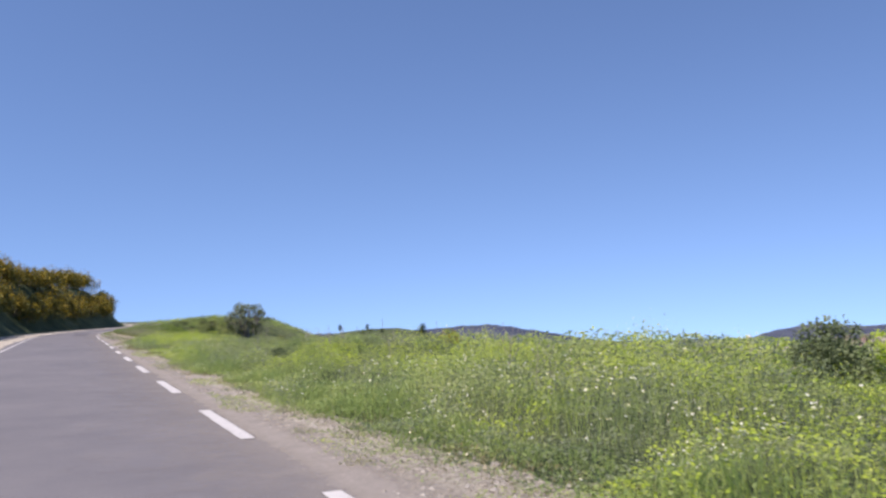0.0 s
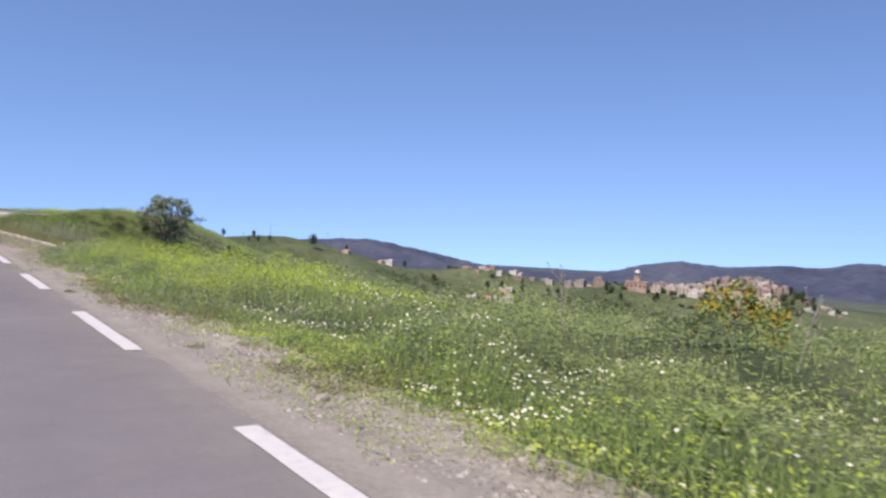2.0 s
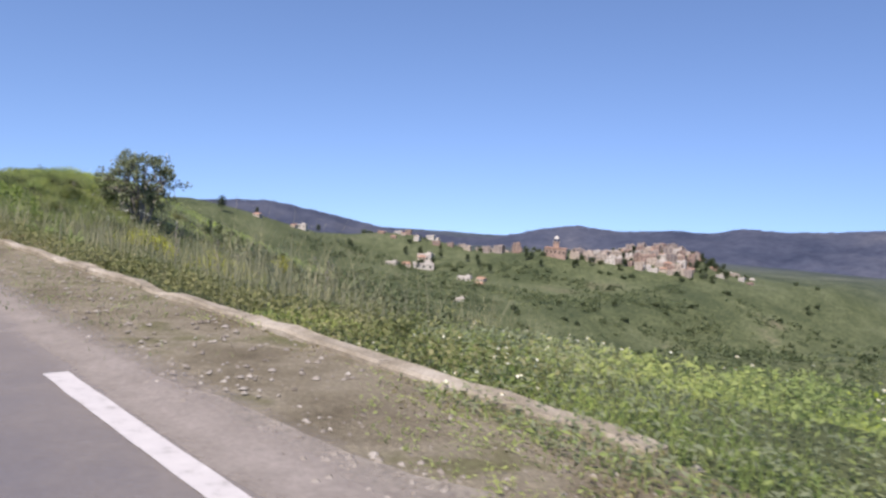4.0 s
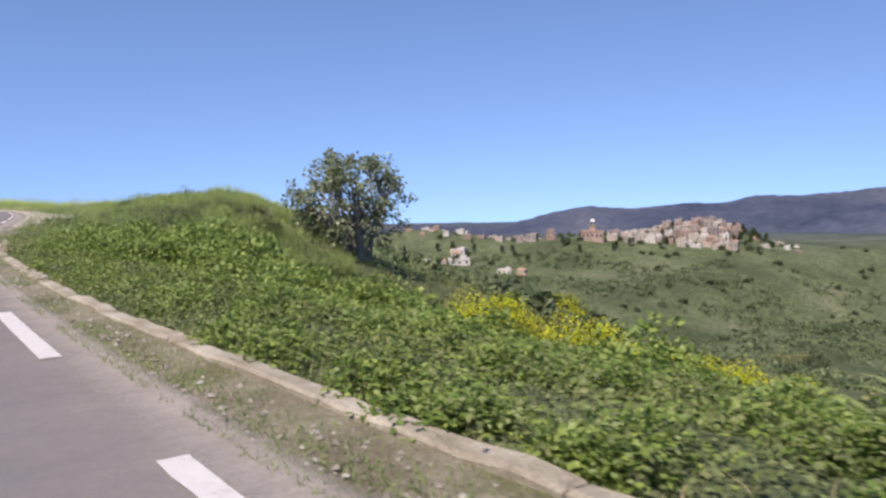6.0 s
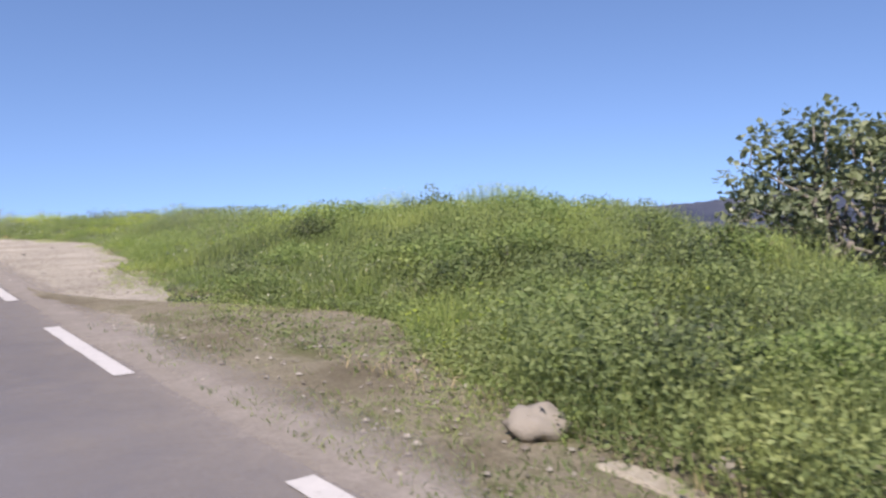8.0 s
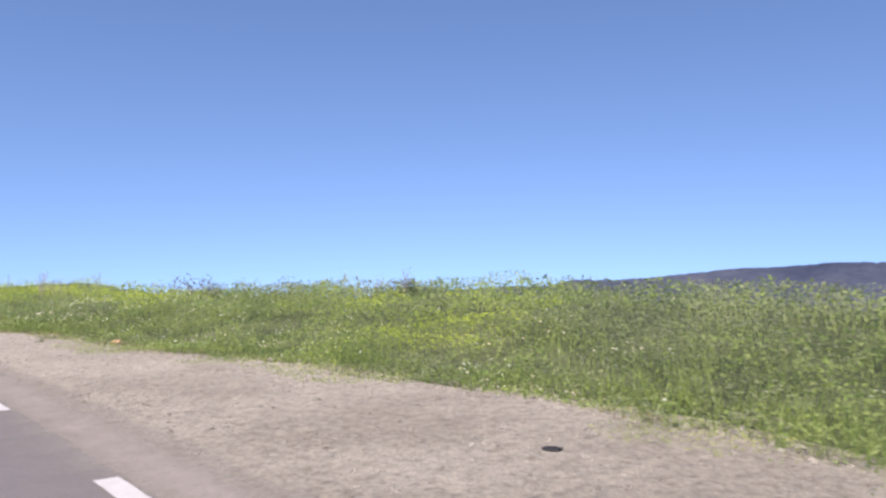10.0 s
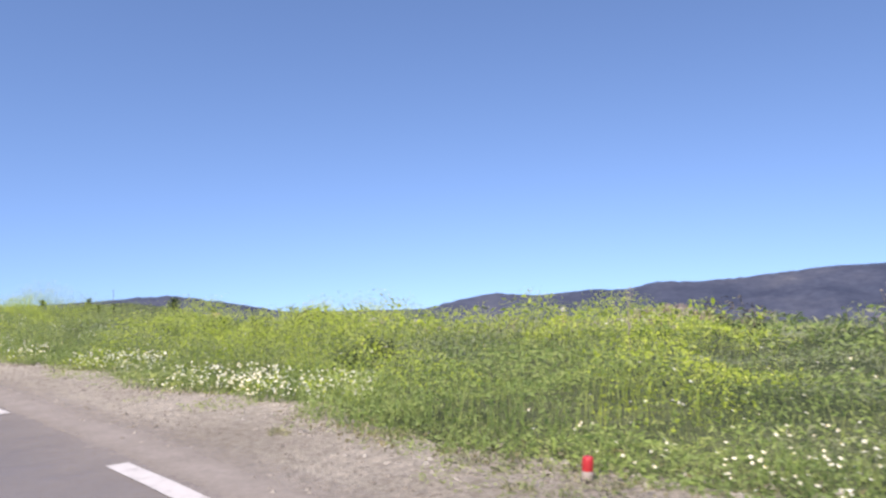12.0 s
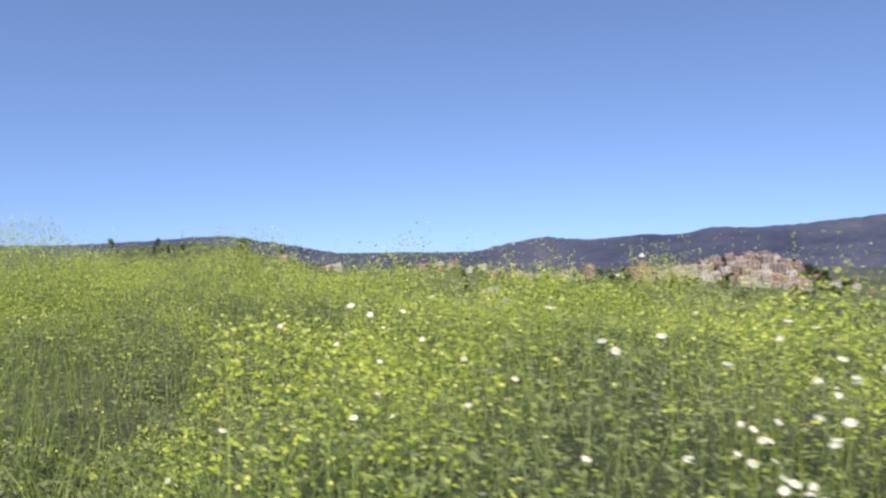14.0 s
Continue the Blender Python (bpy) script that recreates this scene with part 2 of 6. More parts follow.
# the right edge line of the road: curvature along its length
KS = np.arange(-26.0, 260.0, 26.0)
KV = np.array([-0.56, -0.59, -0.46, 0.57, -4.79, -6.70, 2.64, 6.65, 5.57, 4.97, 4.68]) / 1000
SS = np.arange(-26.0, 260.0, 0.5)
psi = np.cumsum(np.interp(SS, KS, KV)) * 0.5
i0 = int(np.searchsorted(SS, 0))
psi -= psi[i0]
LX, LY = np.cumsum(-np.sin(psi)) * 0.5, np.cumsum(np.cos(psi)) * 0.5
LX, LY = LX - LX[i0], LY - LY[i0]


def line_at(s):
    """Place and heading of the edge line at the length s along it; it runs straight on past its ends."""
    s = np.asarray(s, float)
    c = np.clip(s, SS[0], SS[-1])
    p = np.interp(c, SS, psi)
    return np.interp(c, SS, LX) - np.sin(p) * (s - c), np.interp(c, SS, LY) + np.cos(p) * (s - c), p


def off(s, lat):
    x, y, p = line_at(s)
    return x + np.cos(p) * lat, y + np.sin(p) * lat


_ys = np.concatenate([np.arange(-400, -26, 20.0), LY, LY[-1] + np.arange(5, 600, 20.0)])
_ss = np.concatenate([np.arange(-400, -26, 20.0), SS, SS[-1] + np.arange(5, 600, 20.0)])
_xs, _yy, _ = line_at(_ss)


def line_x(y):
    return np.interp(y, _yy, _xs)


def field_edge(y):
    """How far right of the line the growth begins."""
    e = np.interp(y, [-30, 0, 12, 22, 40, 46, 51, 55, 58, 66, 74, 82, 92, 101, 105, 108, 110, 112, 116, 120, 124, 128, 132, 138, 143, 147, 151, 160, 172, 182, 200],
                  [1.6, 1.55, 1.35, 1.2, 1.05, 1.1, 1.7, 2.3, 2.35, 2.05, 1.65, 1.25, 0.95, 0.95, 1.5, 2.3, 3.2, 3.0, 2.2, 2.7, 4.0, 4.6, 4.9, 3.6, 2.65, 2.35, 2.25, 2.15, 1.45, 0.7, 0.7])
    k = np.where(np.asarray(y) > 112, 1.9, 1.2)
    return e + k * ((vnoise(y, y * 0, 2.3, 5) - 0.5) * 0.35 + (vnoise(y, y * 0, 0.6, 6) - 0.5) * 0.2)


def height(x, y):
    x, y = np.asarray(x, float), np.asarray(y, float)
    u = x - line_x(y)
    # the brow, past which the land falls to the valley
    brow = np.interp(y, [-60, 0, 15, 22, 26, 29, 33, 38, 50, 58, 98, 103, 106, 110, 114, 125, 150, 165, 175, 185, 215, 260, 330, 420], [22, 20, 18, 17.5, 15, 9, 6.2, 5.2, 3.8, 2.2, 2.0, 3.5, 7.5, 10.5, 12, 14.5, 18, 15, 10, 9, 9, 25, 50, 60])
    fall = np.interp(y, [-60, 15, 35, 50, 60, 100, 108, 125, 150, 165, 180, 215, 260, 330], [0.13, 0.13, 0.2, 0.28, 0.36, 0.36, 0.38, 0.44, 0.42, 0.25, 0.15, 0.18, 0.5, 0.7])
    d = np.maximum(u - brow, 0)
    depth = 52.0
    z = -depth * (1 - np.exp(-np.maximum(d - 0.9 * (1 - np.exp(-d / 0.9)), 0) * fall / depth))
    z = z - 0.012 * np.clip(u - 1, 0, 25) * sstep(60, 20, y)
    z = z - 27 * sstep(18, 90, d) * sstep(140, 172, y) * sstep(330, 240, y)
    edge = field_edge(y)
    rise = np.exp(-((y - 140) / 10.5) ** 2) * sstep(0.3, 4.6, u - edge)
    z = z - np.interp(y, [118, 132, 140, 160, 168, 176], [-0.006, -0.004, 0.0, 0.004, 0.02, 0.028]) * np.clip(u - 4, 0, 20) * sstep(118, 130, y) * sstep(260, 200, y) * (1 - rise) + 0.34 * rise * sstep(30, 5, d)
    z = z - 0.24 * np.exp(-((y - 167) / 7.0) ** 2) * sstep(2.4, 5.5, u)
    z = z + 0.42 * sstep(0.5, 5.5, u - edge) * sstep(114, 122, y) * sstep(144, 130, y) * sstep(14, 3, d)
    # the hump beside the fig tree
    z = z + 1.02 * np.exp(-(((x - 17.1) / 5.4) ** 2 + ((y - 113.5) / 6.5) ** 2)) * sstep(2.5, 6.5, u)
    # the knoll of broom below the fig tree
    z = z + 2.0 * np.exp(-(((x - 28.5) / 7.0) ** 2 + ((y - 101.5) / 6.0) ** 2))
    # the bank on the far side of the road
    bank = sstep(-8.0, -15.5, u) * sstep(48, 80, y) * sstep(185, 152, y)
    z = z + 6.6 * bank + 0.8 * sstep(-9, -40, u)
    # country beyond the valley
    r = np.hypot(x, y)
    z = z + 39 * np.exp(-(((x - 225) / 120) ** 2 + ((y - 580) / 100) ** 2))
    rho, az_ = np.hypot(x, y - 77), np.degrees(np.arctan2(x, y - 77))
    z = z + 24 * np.exp(-((rho - 652) / np.where(rho < 652, 72, 110)) ** 2 - ((az_ - 59.4) / np.where(az_ < 59.4, 5.4, 3.8)) ** 2) + 15 * np.exp(-(((x - 462) / 48) ** 2 + ((y - 452) / 48) ** 2))
    z = z + 17 * np.exp(-(((x - 415) / 60) ** 2 + ((y - 550) / 60) ** 2)) + 7 * np.exp(-(((x - 290) / 60) ** 2 + ((y - 250) / 60) ** 2)) * sstep(60, 150, d)
    z = z - 165 * sstep(850, 2600, r) * sstep(-200, 600, x + 0.35 * y)
    z = z + (fbm(x, y, 160, 3) - 0.5) * 9 * sstep(70, 300, d)
    z = z + (fbm(x, y, 22, 9) - 0.5) * 1.6 * sstep(4, 30, d)
    z = z + (fbm(x, y, 2.6, 4) - 0.5) * 0.16 * sstep(0.8, 2.4, u - edge + 0.8)
    return z - 0.03 * sstep(0.6, 0.2, u) * sstep(-9.2, -8.6, u)


# ------------------------------------------------------------ mesh helpers
def raw(name, verts, faces, mat, smooth=False):
    """One mesh object from arrays: verts (n, 3), faces (m, k)."""
    verts, faces = np.asarray(verts, np.float32), np.asarray(faces, np.int32)
    me = bpy.data.meshes.new(name)
    k = faces.shape[1]
    me.vertices.add(len(verts))
    me.vertices.foreach_set("co", verts.ravel())
    me.loops.add(faces.size)
    me.loops.foreach_set("vertex_index", faces.ravel())
    me.polygons.add(len(faces))
    me.polygons.foreach_set("loop_start", np.arange(0, faces.size, k, dtype=np.int32))
    me.polygons.foreach_set("use_smooth", np.full(len(faces), smooth))
    me.update(calc_edges=True)
    me.materials.append(mat)
    return new(name, me)


def grid_faces(nu, nv):
    i = np.arange(nu - 1)[:, None] * nv + np.arange(nv - 1)[None, :]
    return np.stack([i, i + nv, i + nv + 1, i + 1], -1).reshape(-1, 4)


def part(name, bm, mat, parent=None, label="", smooth=False):
    me = bpy.data.meshes.new(name)
    bm.normal_update()
    bm.to_mesh(me)
    bm.free()
    for p in me.polygons:
        p.use_smooth = smooth
    me.materials.append(mat)
    ob = new(name, me)
    if parent is not None:
        ob.parent = parent
    if label:
        ob["label"] = label
    return ob


def add_box(bm, c, size, rz=0.0, bevel=0.0):
    r = bmesh.ops.create_cube(bm, size=1.0, matrix=Matrix.Translation(c) @ Matrix.Rotation(rz, 4, 'Z') @ Matrix.Diagonal((*size, 1)))
    if bevel:
        edges = list({e for v in r["verts"] for e in v.link_edges})
        bmesh.ops.bevel(bm, geom=edges, offset=bevel, segments=1, affect='EDGES')


def tube(bm, pts, radii, sides=6):
    rings = []
    for i, (p, r) in enumerate(zip(pts, radii)):
        p = Vector(p)
        d = (Vector(pts[min(i + 1, len(pts) - 1)]) - Vector(pts[max(i - 1, 0)])).normalized()
        a = d.orthogonal().normalized()
        b = d.cross(a)
        rings.append([bm.verts.new(p + (a * math.cos(6.2832 * k / sides) + b * math.sin(6.2832 * k / sides)) * r) for k in range(sides)])
    for r0, r1 in zip(rings, rings[1:]):
        for k in range(sides):
            bm.faces.new((r0[k], r0[(k + 1) % sides], r1[(k + 1) % sides], r1[k]))
    bm.faces.new(rings[-1])


rng = np.random.default_rng(7)


def blades(p, h, w, lean=0.35):
    """Bent grass blades as three triangles each."""
    n = len(p)
    a = rng.uniform(0, 6.283, n)
    t = rng.uniform(0, 6.283, n)
    side = np.stack([np.cos(a), np.sin(a), np.zeros(n)], 1) * (w / 2)[:, None]
    bend = np.stack([np.cos(t), np.sin(t), np.zeros(n)], 1) * (h * rng.uniform(0.1, lean, n))[:, None]
    up = np.zeros((n, 3))
    up[:, 2] = h
    v = np.stack([p - side, p + side, p + up * 0.55 + bend * 0.35 - side * 0.7, p + up * 0.55 + bend * 0.35 + side * 0.7, p + up + bend], 1).reshape(-1, 3)
    b = (np.arange(n) * 5)[:, None]
    f = np.concatenate([b + [[0, 1, 3]], b + [[0, 3, 2]], b + [[2, 3, 4]]], 0)
    return v, f


def leaves(p, size, tilt=0.6, long=1.5):
    """Small pointed leaves, each a folded diamond of two triangles."""
    n = len(p)
    d = rng.normal(size=(n, 3))
    d[:, 2] = d[:, 2] * 0.5 + 0.15
    d /= np.linalg.norm(d, axis=1)[:, None]
    q = rng.normal(size=(n, 3)) * tilt
    q[:, 2] += 1.0
    s = np.cross(d, q)
    s /= np.linalg.norm(s, axis=1)[:, None] + 1e-9
    nrm = np.cross(s, d)
    L = (size * long)[:, None]
    Wd = (size * 0.5)[:, None]
    v = np.stack([p, p + d * L * 0.5 + s * Wd + nrm * Wd * 0.25, p + d * L, p + d * L * 0.5 - s * Wd + nrm * Wd * 0.25], 1).reshape(-1, 3)
    b = (np.arange(n) * 4)[:, None]
    f = np.concatenate([b + [[0, 1, 2]], b + [[0, 2, 3]]], 0)
    return v, f


def discs(p, r, sides=6, tilt=0.5, axis=None):
    """Small flower heads, flat fans that face roughly upwards."""
    n = len(p)
    q = rng.normal(size=(n, 3)) * tilt
    q[:, 2] += 1.0
    if axis is not None:
        q += axis
    q /= np.linalg.norm(q, axis=1)[:, None]
    a = np.cross(q, rng.normal(size=(n, 3)))
    a /= np.linalg.norm(a, axis=1)[:, None]
    b2 = np.cross(q, a)
    ang = np.arange(sides) * 2 * np.pi / sides
    v = p[:, None, :] + (a[:, None, :] * np.cos(ang)[None, :, None] + b2[:, None, :] * np.sin(ang)[None, :, None]) * r[:, None, None]
    b = (np.arange(n) * sides)[:, None]
    f = np.concatenate([b + [[0, k, k + 1]] for k in range(1, sides - 1)], 0)
    return v.reshape(-1, 3), f, q


def sow(n, y0, y1, u0, u1, power=1.0):
    """Random places beside the road: from u0 to u1 past the edge of the growth, denser near the edge for power > 1."""
    y = rng.uniform(y0, y1, n)
    u = field_edge(y) + u0 + (u1 - u0) * rng.uniform(0, 1, n) ** power
    x = line_x(y) + u
    return np.stack([x, y, height(x, y)], 1), u


# ------------------------------------------------------------ ground, road
def graded(lo, hi, fine_lo, fine_hi, fine, grow=1.12, top=60.0):
    mid = list(np.arange(fine_lo, fine_hi, fine))
    up, st, v = [], fine, fine_hi
    while v < hi:
        up.append(v)
        st = min(st * grow, top)
        v += st
    dn, st, v = [], fine, fine_lo - fine
    while v > lo:
        dn.append(v)
        st = min(st * grow, top)
        v -= st
    return np.array([lo] + dn[::-1] + mid + up + [hi])


gu = graded(-2500, 5000, -16, 34, 0.6, 1.07, 70)
gy = graded(-1500, 5000, -30, 200, 0.9, 1.07, 70)
GU, GY = np.meshgrid(gu, gy, indexing='ij')
GX = GU + line_x(GY)
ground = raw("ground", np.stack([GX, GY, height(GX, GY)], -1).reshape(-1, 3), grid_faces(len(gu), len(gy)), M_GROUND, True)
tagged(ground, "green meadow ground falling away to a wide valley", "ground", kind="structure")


def strip(name, s0, s1, step, lats, z, mat, wob=0.0, seed=0):
    """A band along the road; lats: the side offsets, each a number or a function of the length."""
    s = np.arange(s0, s1, step)
    cols = []
    for i, l in enumerate(lats):
        lv = l(s) if callable(l) else np.full(len(s), float(l))
        if i in (0, len(lats) - 1) and wob:
            lv = lv + (fbm(s, s * 0 + i * 9, 1.3, seed, 3) - 0.5) * wob
        x, y = off(s, lv)
        zz = z(s, lv) if callable(z) else np.full(len(s), z)
        cols.append(np.stack([x, y, zz], 1))
    v = np.stack(cols, 0).reshape(-1, 3)
    return raw(name, v, grid_faces(len(lats), len(s))[:, ::-1], mat, True)


road = strip("road", -300, 330, 0.5, [-5.4, -4, -2.5, -1, 0, 0.36], lambda s, l: 0.012 - 0.004 * np.abs(l + 2.4), M_ASPHALT, 0.16, 3)
tagged(road, "grey worn asphalt country road with dashed white edge line", "road", kind="structure")


wide = lambda k: (lambda s: 0.2 + (field_edge(line_at(s)[1]) + 0.18 - 0.2) * k)
taper = lambda k: (lambda s: 0.3 + (wide(k)(s) - 0.3) * (1 - sstep(46, 57.5, s)))
sh1 = strip("gravel_shoulder_south", -60, 57.5, 0.5, [0.15, taper(0.35), taper(0.7), taper(1.0)], lambda s, l: 0.006 + 0.012 * (l > 0.4), M_DIRT, 0.1, 8)
tagged(sh1, "pale gravel shoulder beside the asphalt", "shoulder", kind="structure")
grow = lambda k: (lambda s: 0.3 + (wide(k)(s) - 0.3) * sstep(110, 119, s))
sh2 = strip("gravel_shoulder_north", 105, 330, 0.5, [0.15, grow(0.35), grow(0.7), grow(1.0)], lambda s, l: 0.006 + 0.012 * (l > 0.4), M_DIRT, 0.1, 9)
tagged(sh2, "wide pale gravel lay-by and shoulder beside the asphalt", "shoulder", kind="structure")


def wall_lat(s):
    return np.interp(s, [52, 58, 64, 70, 76, 82, 88, 94, 99, 102, 104, 106.5], [2.1, 1.95, 1.72, 1.45, 1.22, 0.95, 0.78, 0.66, 0.58, 0.70, 0.88, 1.25])


def verge_lat(k):
    return lambda s: 0.27 + (np.where(s < 105, wall_lat(s) + 0.16, np.interp(s, [105, 108, 110.5, 113, 117], [1.5, 2.4, 3.5, 3.2, 2.2])) - 0.27) * k * sstep(44, 53, s) * (1 - 0.9 * sstep(112, 119, s))


vg = strip("verge", 44.5, 119.0, 0.4, [0.27, verge_lat(0.4), verge_lat(0.8), verge_lat(1.0)], lambda s, l: 0.008 + 0.03 * (l > 0.4) * fbm(s, l * 5, 0.9, 31) + 0.02 * (s < 105) * sstep(0.3, 0.0, wall_lat(s) - l), M_VERGE, 0.05, 10)
tagged(vg, "dry earth verge with thin grass", "verge", kind="structure")
shl = strip("far_shoulder", -300, 330, 1.0, [-9.0, -7, -5.3], 0.004, M_DIRT, 0.5, 11)
tagged(shl, "pale gravel shoulder on the other side of the road", "shoulder", kind="structure")


def dust_build(nt):
    at_ = nt.nodes.new("ShaderNodeAttribute")
    at_.attribute_name = "spread"
    wob = nt.nodes.new("ShaderNodeMath")
    wob.operation = 'MULTIPLY_ADD'
    nt.links.new(nnoise(nt, 2.2, 6, 0.7), wob.inputs[0])
    wob.inputs[1].default_value = 0.7
    wob.inputs[2].default_value = -0.35
    tot = nt.nodes.new("ShaderNodeMath")
    nt.links.new(at_.outputs["Fac"], tot.inputs[0])
    nt.links.new(wob.outputs[0], tot.inputs[1])
    fac = nramp(nt, tot.outputs[0], [(0.05, (0, 0, 0)), (0.95, (0.92, 0.92, 0.92))])
    grit = nramp(nt, nnoise(nt, 26, 5, 0.75), [(0.3, (0.245, 0.218, 0.195)), (0.7, (0.36, 0.325, 0.295))])
    sh = nbsdf(nt, grit, 0.95, None, 0.1)
    tr = nt.nodes.new("ShaderNodeBsdfTransparent")
    mx = nt.nodes.new("ShaderNodeMixShader")
    nt.links.new(fac, mx.inputs["Fac"])
    nt.links.new(tr.outputs[0], mx.inputs[1])
    nt.links.new(sh, mx.inputs[2])
    return mx.outputs[0]


def dusty(name, s0, s1, label):
    lats = [-2.2, -1.2, -0.5, 0.0, 0.28, 0.45, 0.68, 0.95]
    side = lambda l: (lambda s: np.where((s > 53) & (s < 107), np.minimum(l, 0.36 + (l - 0.36) * 0.5 * (wall_lat(s) - 0.4)) if l > 0.36 else l, l))
    ob = strip(name, s0, s1, 0.5, [side(l) for l in lats], lambda s, l: np.where((s > 53) & (s < 113) & (l > 0.3), 0.042, np.where(l < 0.1, 0.020 - 0.004 * np.abs(l + 2.4), 0.0225 - 0.004)), material("dust", dust_build))
    n = len(ob.data.vertices) // len(lats)
    spread = ob.data.attributes.new("spread", 'FLOAT', 'POINT')
    spread.data.foreach_set("value", np.repeat([0.0, 0.08, 0.24, 0.46, 0.74, 0.74, 0.42, 0.0], n).astype(np.float32))
    tagged(ob, label, "dust", kind="structure")


dusty("road_dust", -40, 230, "thin pale dust along the edge of the asphalt")


def marking(name, s0, s1, lat, w):
    s = np.linspace(s0, s1, max(4, int((s1 - s0) / 0.25)))
    v = []
    for l in (lat - w / 2, lat + w / 2):
        x, y = off(s, l + (vnoise(s, s * 0 + l, 0.12, 77) - 0.5) * 0.014)
        v.append(np.stack([x, y, 0.0245 - 0.004 * abs(l + 2.4) + s * 0], 1))
    ob = raw(name, np.concatenate(v, 0), grid_faces(2, len(s))[:, ::-1], M_PAINT)
    ob.parent = road
    return ob


for k in range(-3, 40):
    marking("dash", 6.5 * k, 6.5 * k + 3.28, 0.0, 0.17)
marking("edge_line", -40, 220, -4.9, 0.13)


def dark_patch_build(nt):
    at_ = nt.nodes.new("ShaderNodeAttribute")
    at_.attribute_name = "spread"
    tot = nt.nodes.new("ShaderNodeMath")
    tot.operation = 'MULTIPLY'
    nt.links.new(at_.outputs["Fac"], tot.inputs[0])
    nt.links.new(nnoise(nt, 1.6, 5, 0.6), tot.inputs[1])
    fac = nramp(nt, tot.outputs[0], [(0.18, (0, 0, 0)), (0.42, (0.85, 0.85, 0.85))])
    grit = nramp(nt, nnoise(nt, 120, 2), [(0.3, (0.055, 0.05, 0.058)), (0.7, (0.09, 0.083, 0.092))])
    tr = nt.nodes.new("ShaderNodeBsdfTransparent")
    mx = nt.nodes.new("ShaderNodeMixShader")
    nt.links.new(fac, mx.inputs["Fac"])
    nt.links.new(tr.outputs[0], mx.inputs[1])
    nt.links.new(nbsdf(nt, grit, 0.7, None, 0.3), mx.inputs[2])
    return mx.outputs[0]


M_DARK_PATCH = material("oil_stain", dark_patch_build)


def soft_patch(s0, s1, lat0, lat1):
    """A soft-edged darker patch on the asphalt, darkest in its middle."""
    k = 9
    lats = np.linspace(lat0, lat1, k)
    ob = strip("oil_stain", s0, s1, (s1 - s0) / 12.5, list(lats), lambda s_, l: 0.016 - 0.004 * np.abs(l + 2.4), M_DARK_PATCH)
    n = len(ob.data.vertices) // k
    a = np.sin(np.linspace(0, np.pi, k))[:, None] * np.sin(np.linspace(0, np.pi, n))[None, :]
    ob.data.attributes.new("spread", 'FLOAT', 'POINT').data.foreach_set("value", (a ** 0.6).ravel().astype(np.float32))
    ob.parent = road
    ob["label"] = "dark soft-edged patch"


soft_patch(100.2, 103.6, -2.9, -0.35)
soft_patch(81.0, 86.5, -2.6, -0.75)
soft_patch(74.4, 78.0, -2.4, -0.7)

# ------------------------------------------------------------ mountains
naz, nr = 760, 40
az = np.linspace(20, -125, naz)
rr = np.linspace(2000, 4300, nr)
crest = np.interp(-az, [-20, 5, 20, 25, 29, 33, 37, 41, 44.5, 47.5, 50.3, 53.5, 57.2, 59.3, 61.5, 64, 67, 72.5, 75, 78, 84, 95, 125],
                  [-60, -60, -85, -72, -60, -95, -145, -182, -166, -114, -78, -94, -70, -76, -48, -52, -38, 4, 4, 25, 20, 50, 40])
crest = np.convolve(np.pad(crest, 6, mode='edge'), np.hanning(13) / np.hanning(13).sum(), mode='valid')
crest = crest + 7 * (fbm(az, az * 0, 3.0, 21, 4) - 0.5) + 5 * (vnoise(az, az * 0, 0.35, 22) - 0.5)
RR, AZ = np.meshgrid(rr, az, indexing='ij')
prof = np.interp(rr, [2000, 2500, 3000, 3300, 3500, 4300], [0, 0.25, 0.7, 1.0, 0.86, 0.3])[:, None]
MX, MY = -np.sin(np.radians(AZ)) * RR, np.cos(np.radians(AZ)) * RR
MZ = -235 + (crest[None, :] + 235) * prof + ((fbm(MX, MY, 420, 51) - 0.5) * 46 + (np.abs(fbm(MX, MY, 260, 52, 3) - 0.5) - 0.12) * -170) * prof * (1 - prof) * 4 * 0.8
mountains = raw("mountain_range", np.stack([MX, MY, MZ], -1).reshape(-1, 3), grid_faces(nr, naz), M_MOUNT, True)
tagged(mountains, "long forested mountain range far behind the valley, haze painted in as blue-grey", "mountains", kind="structure")


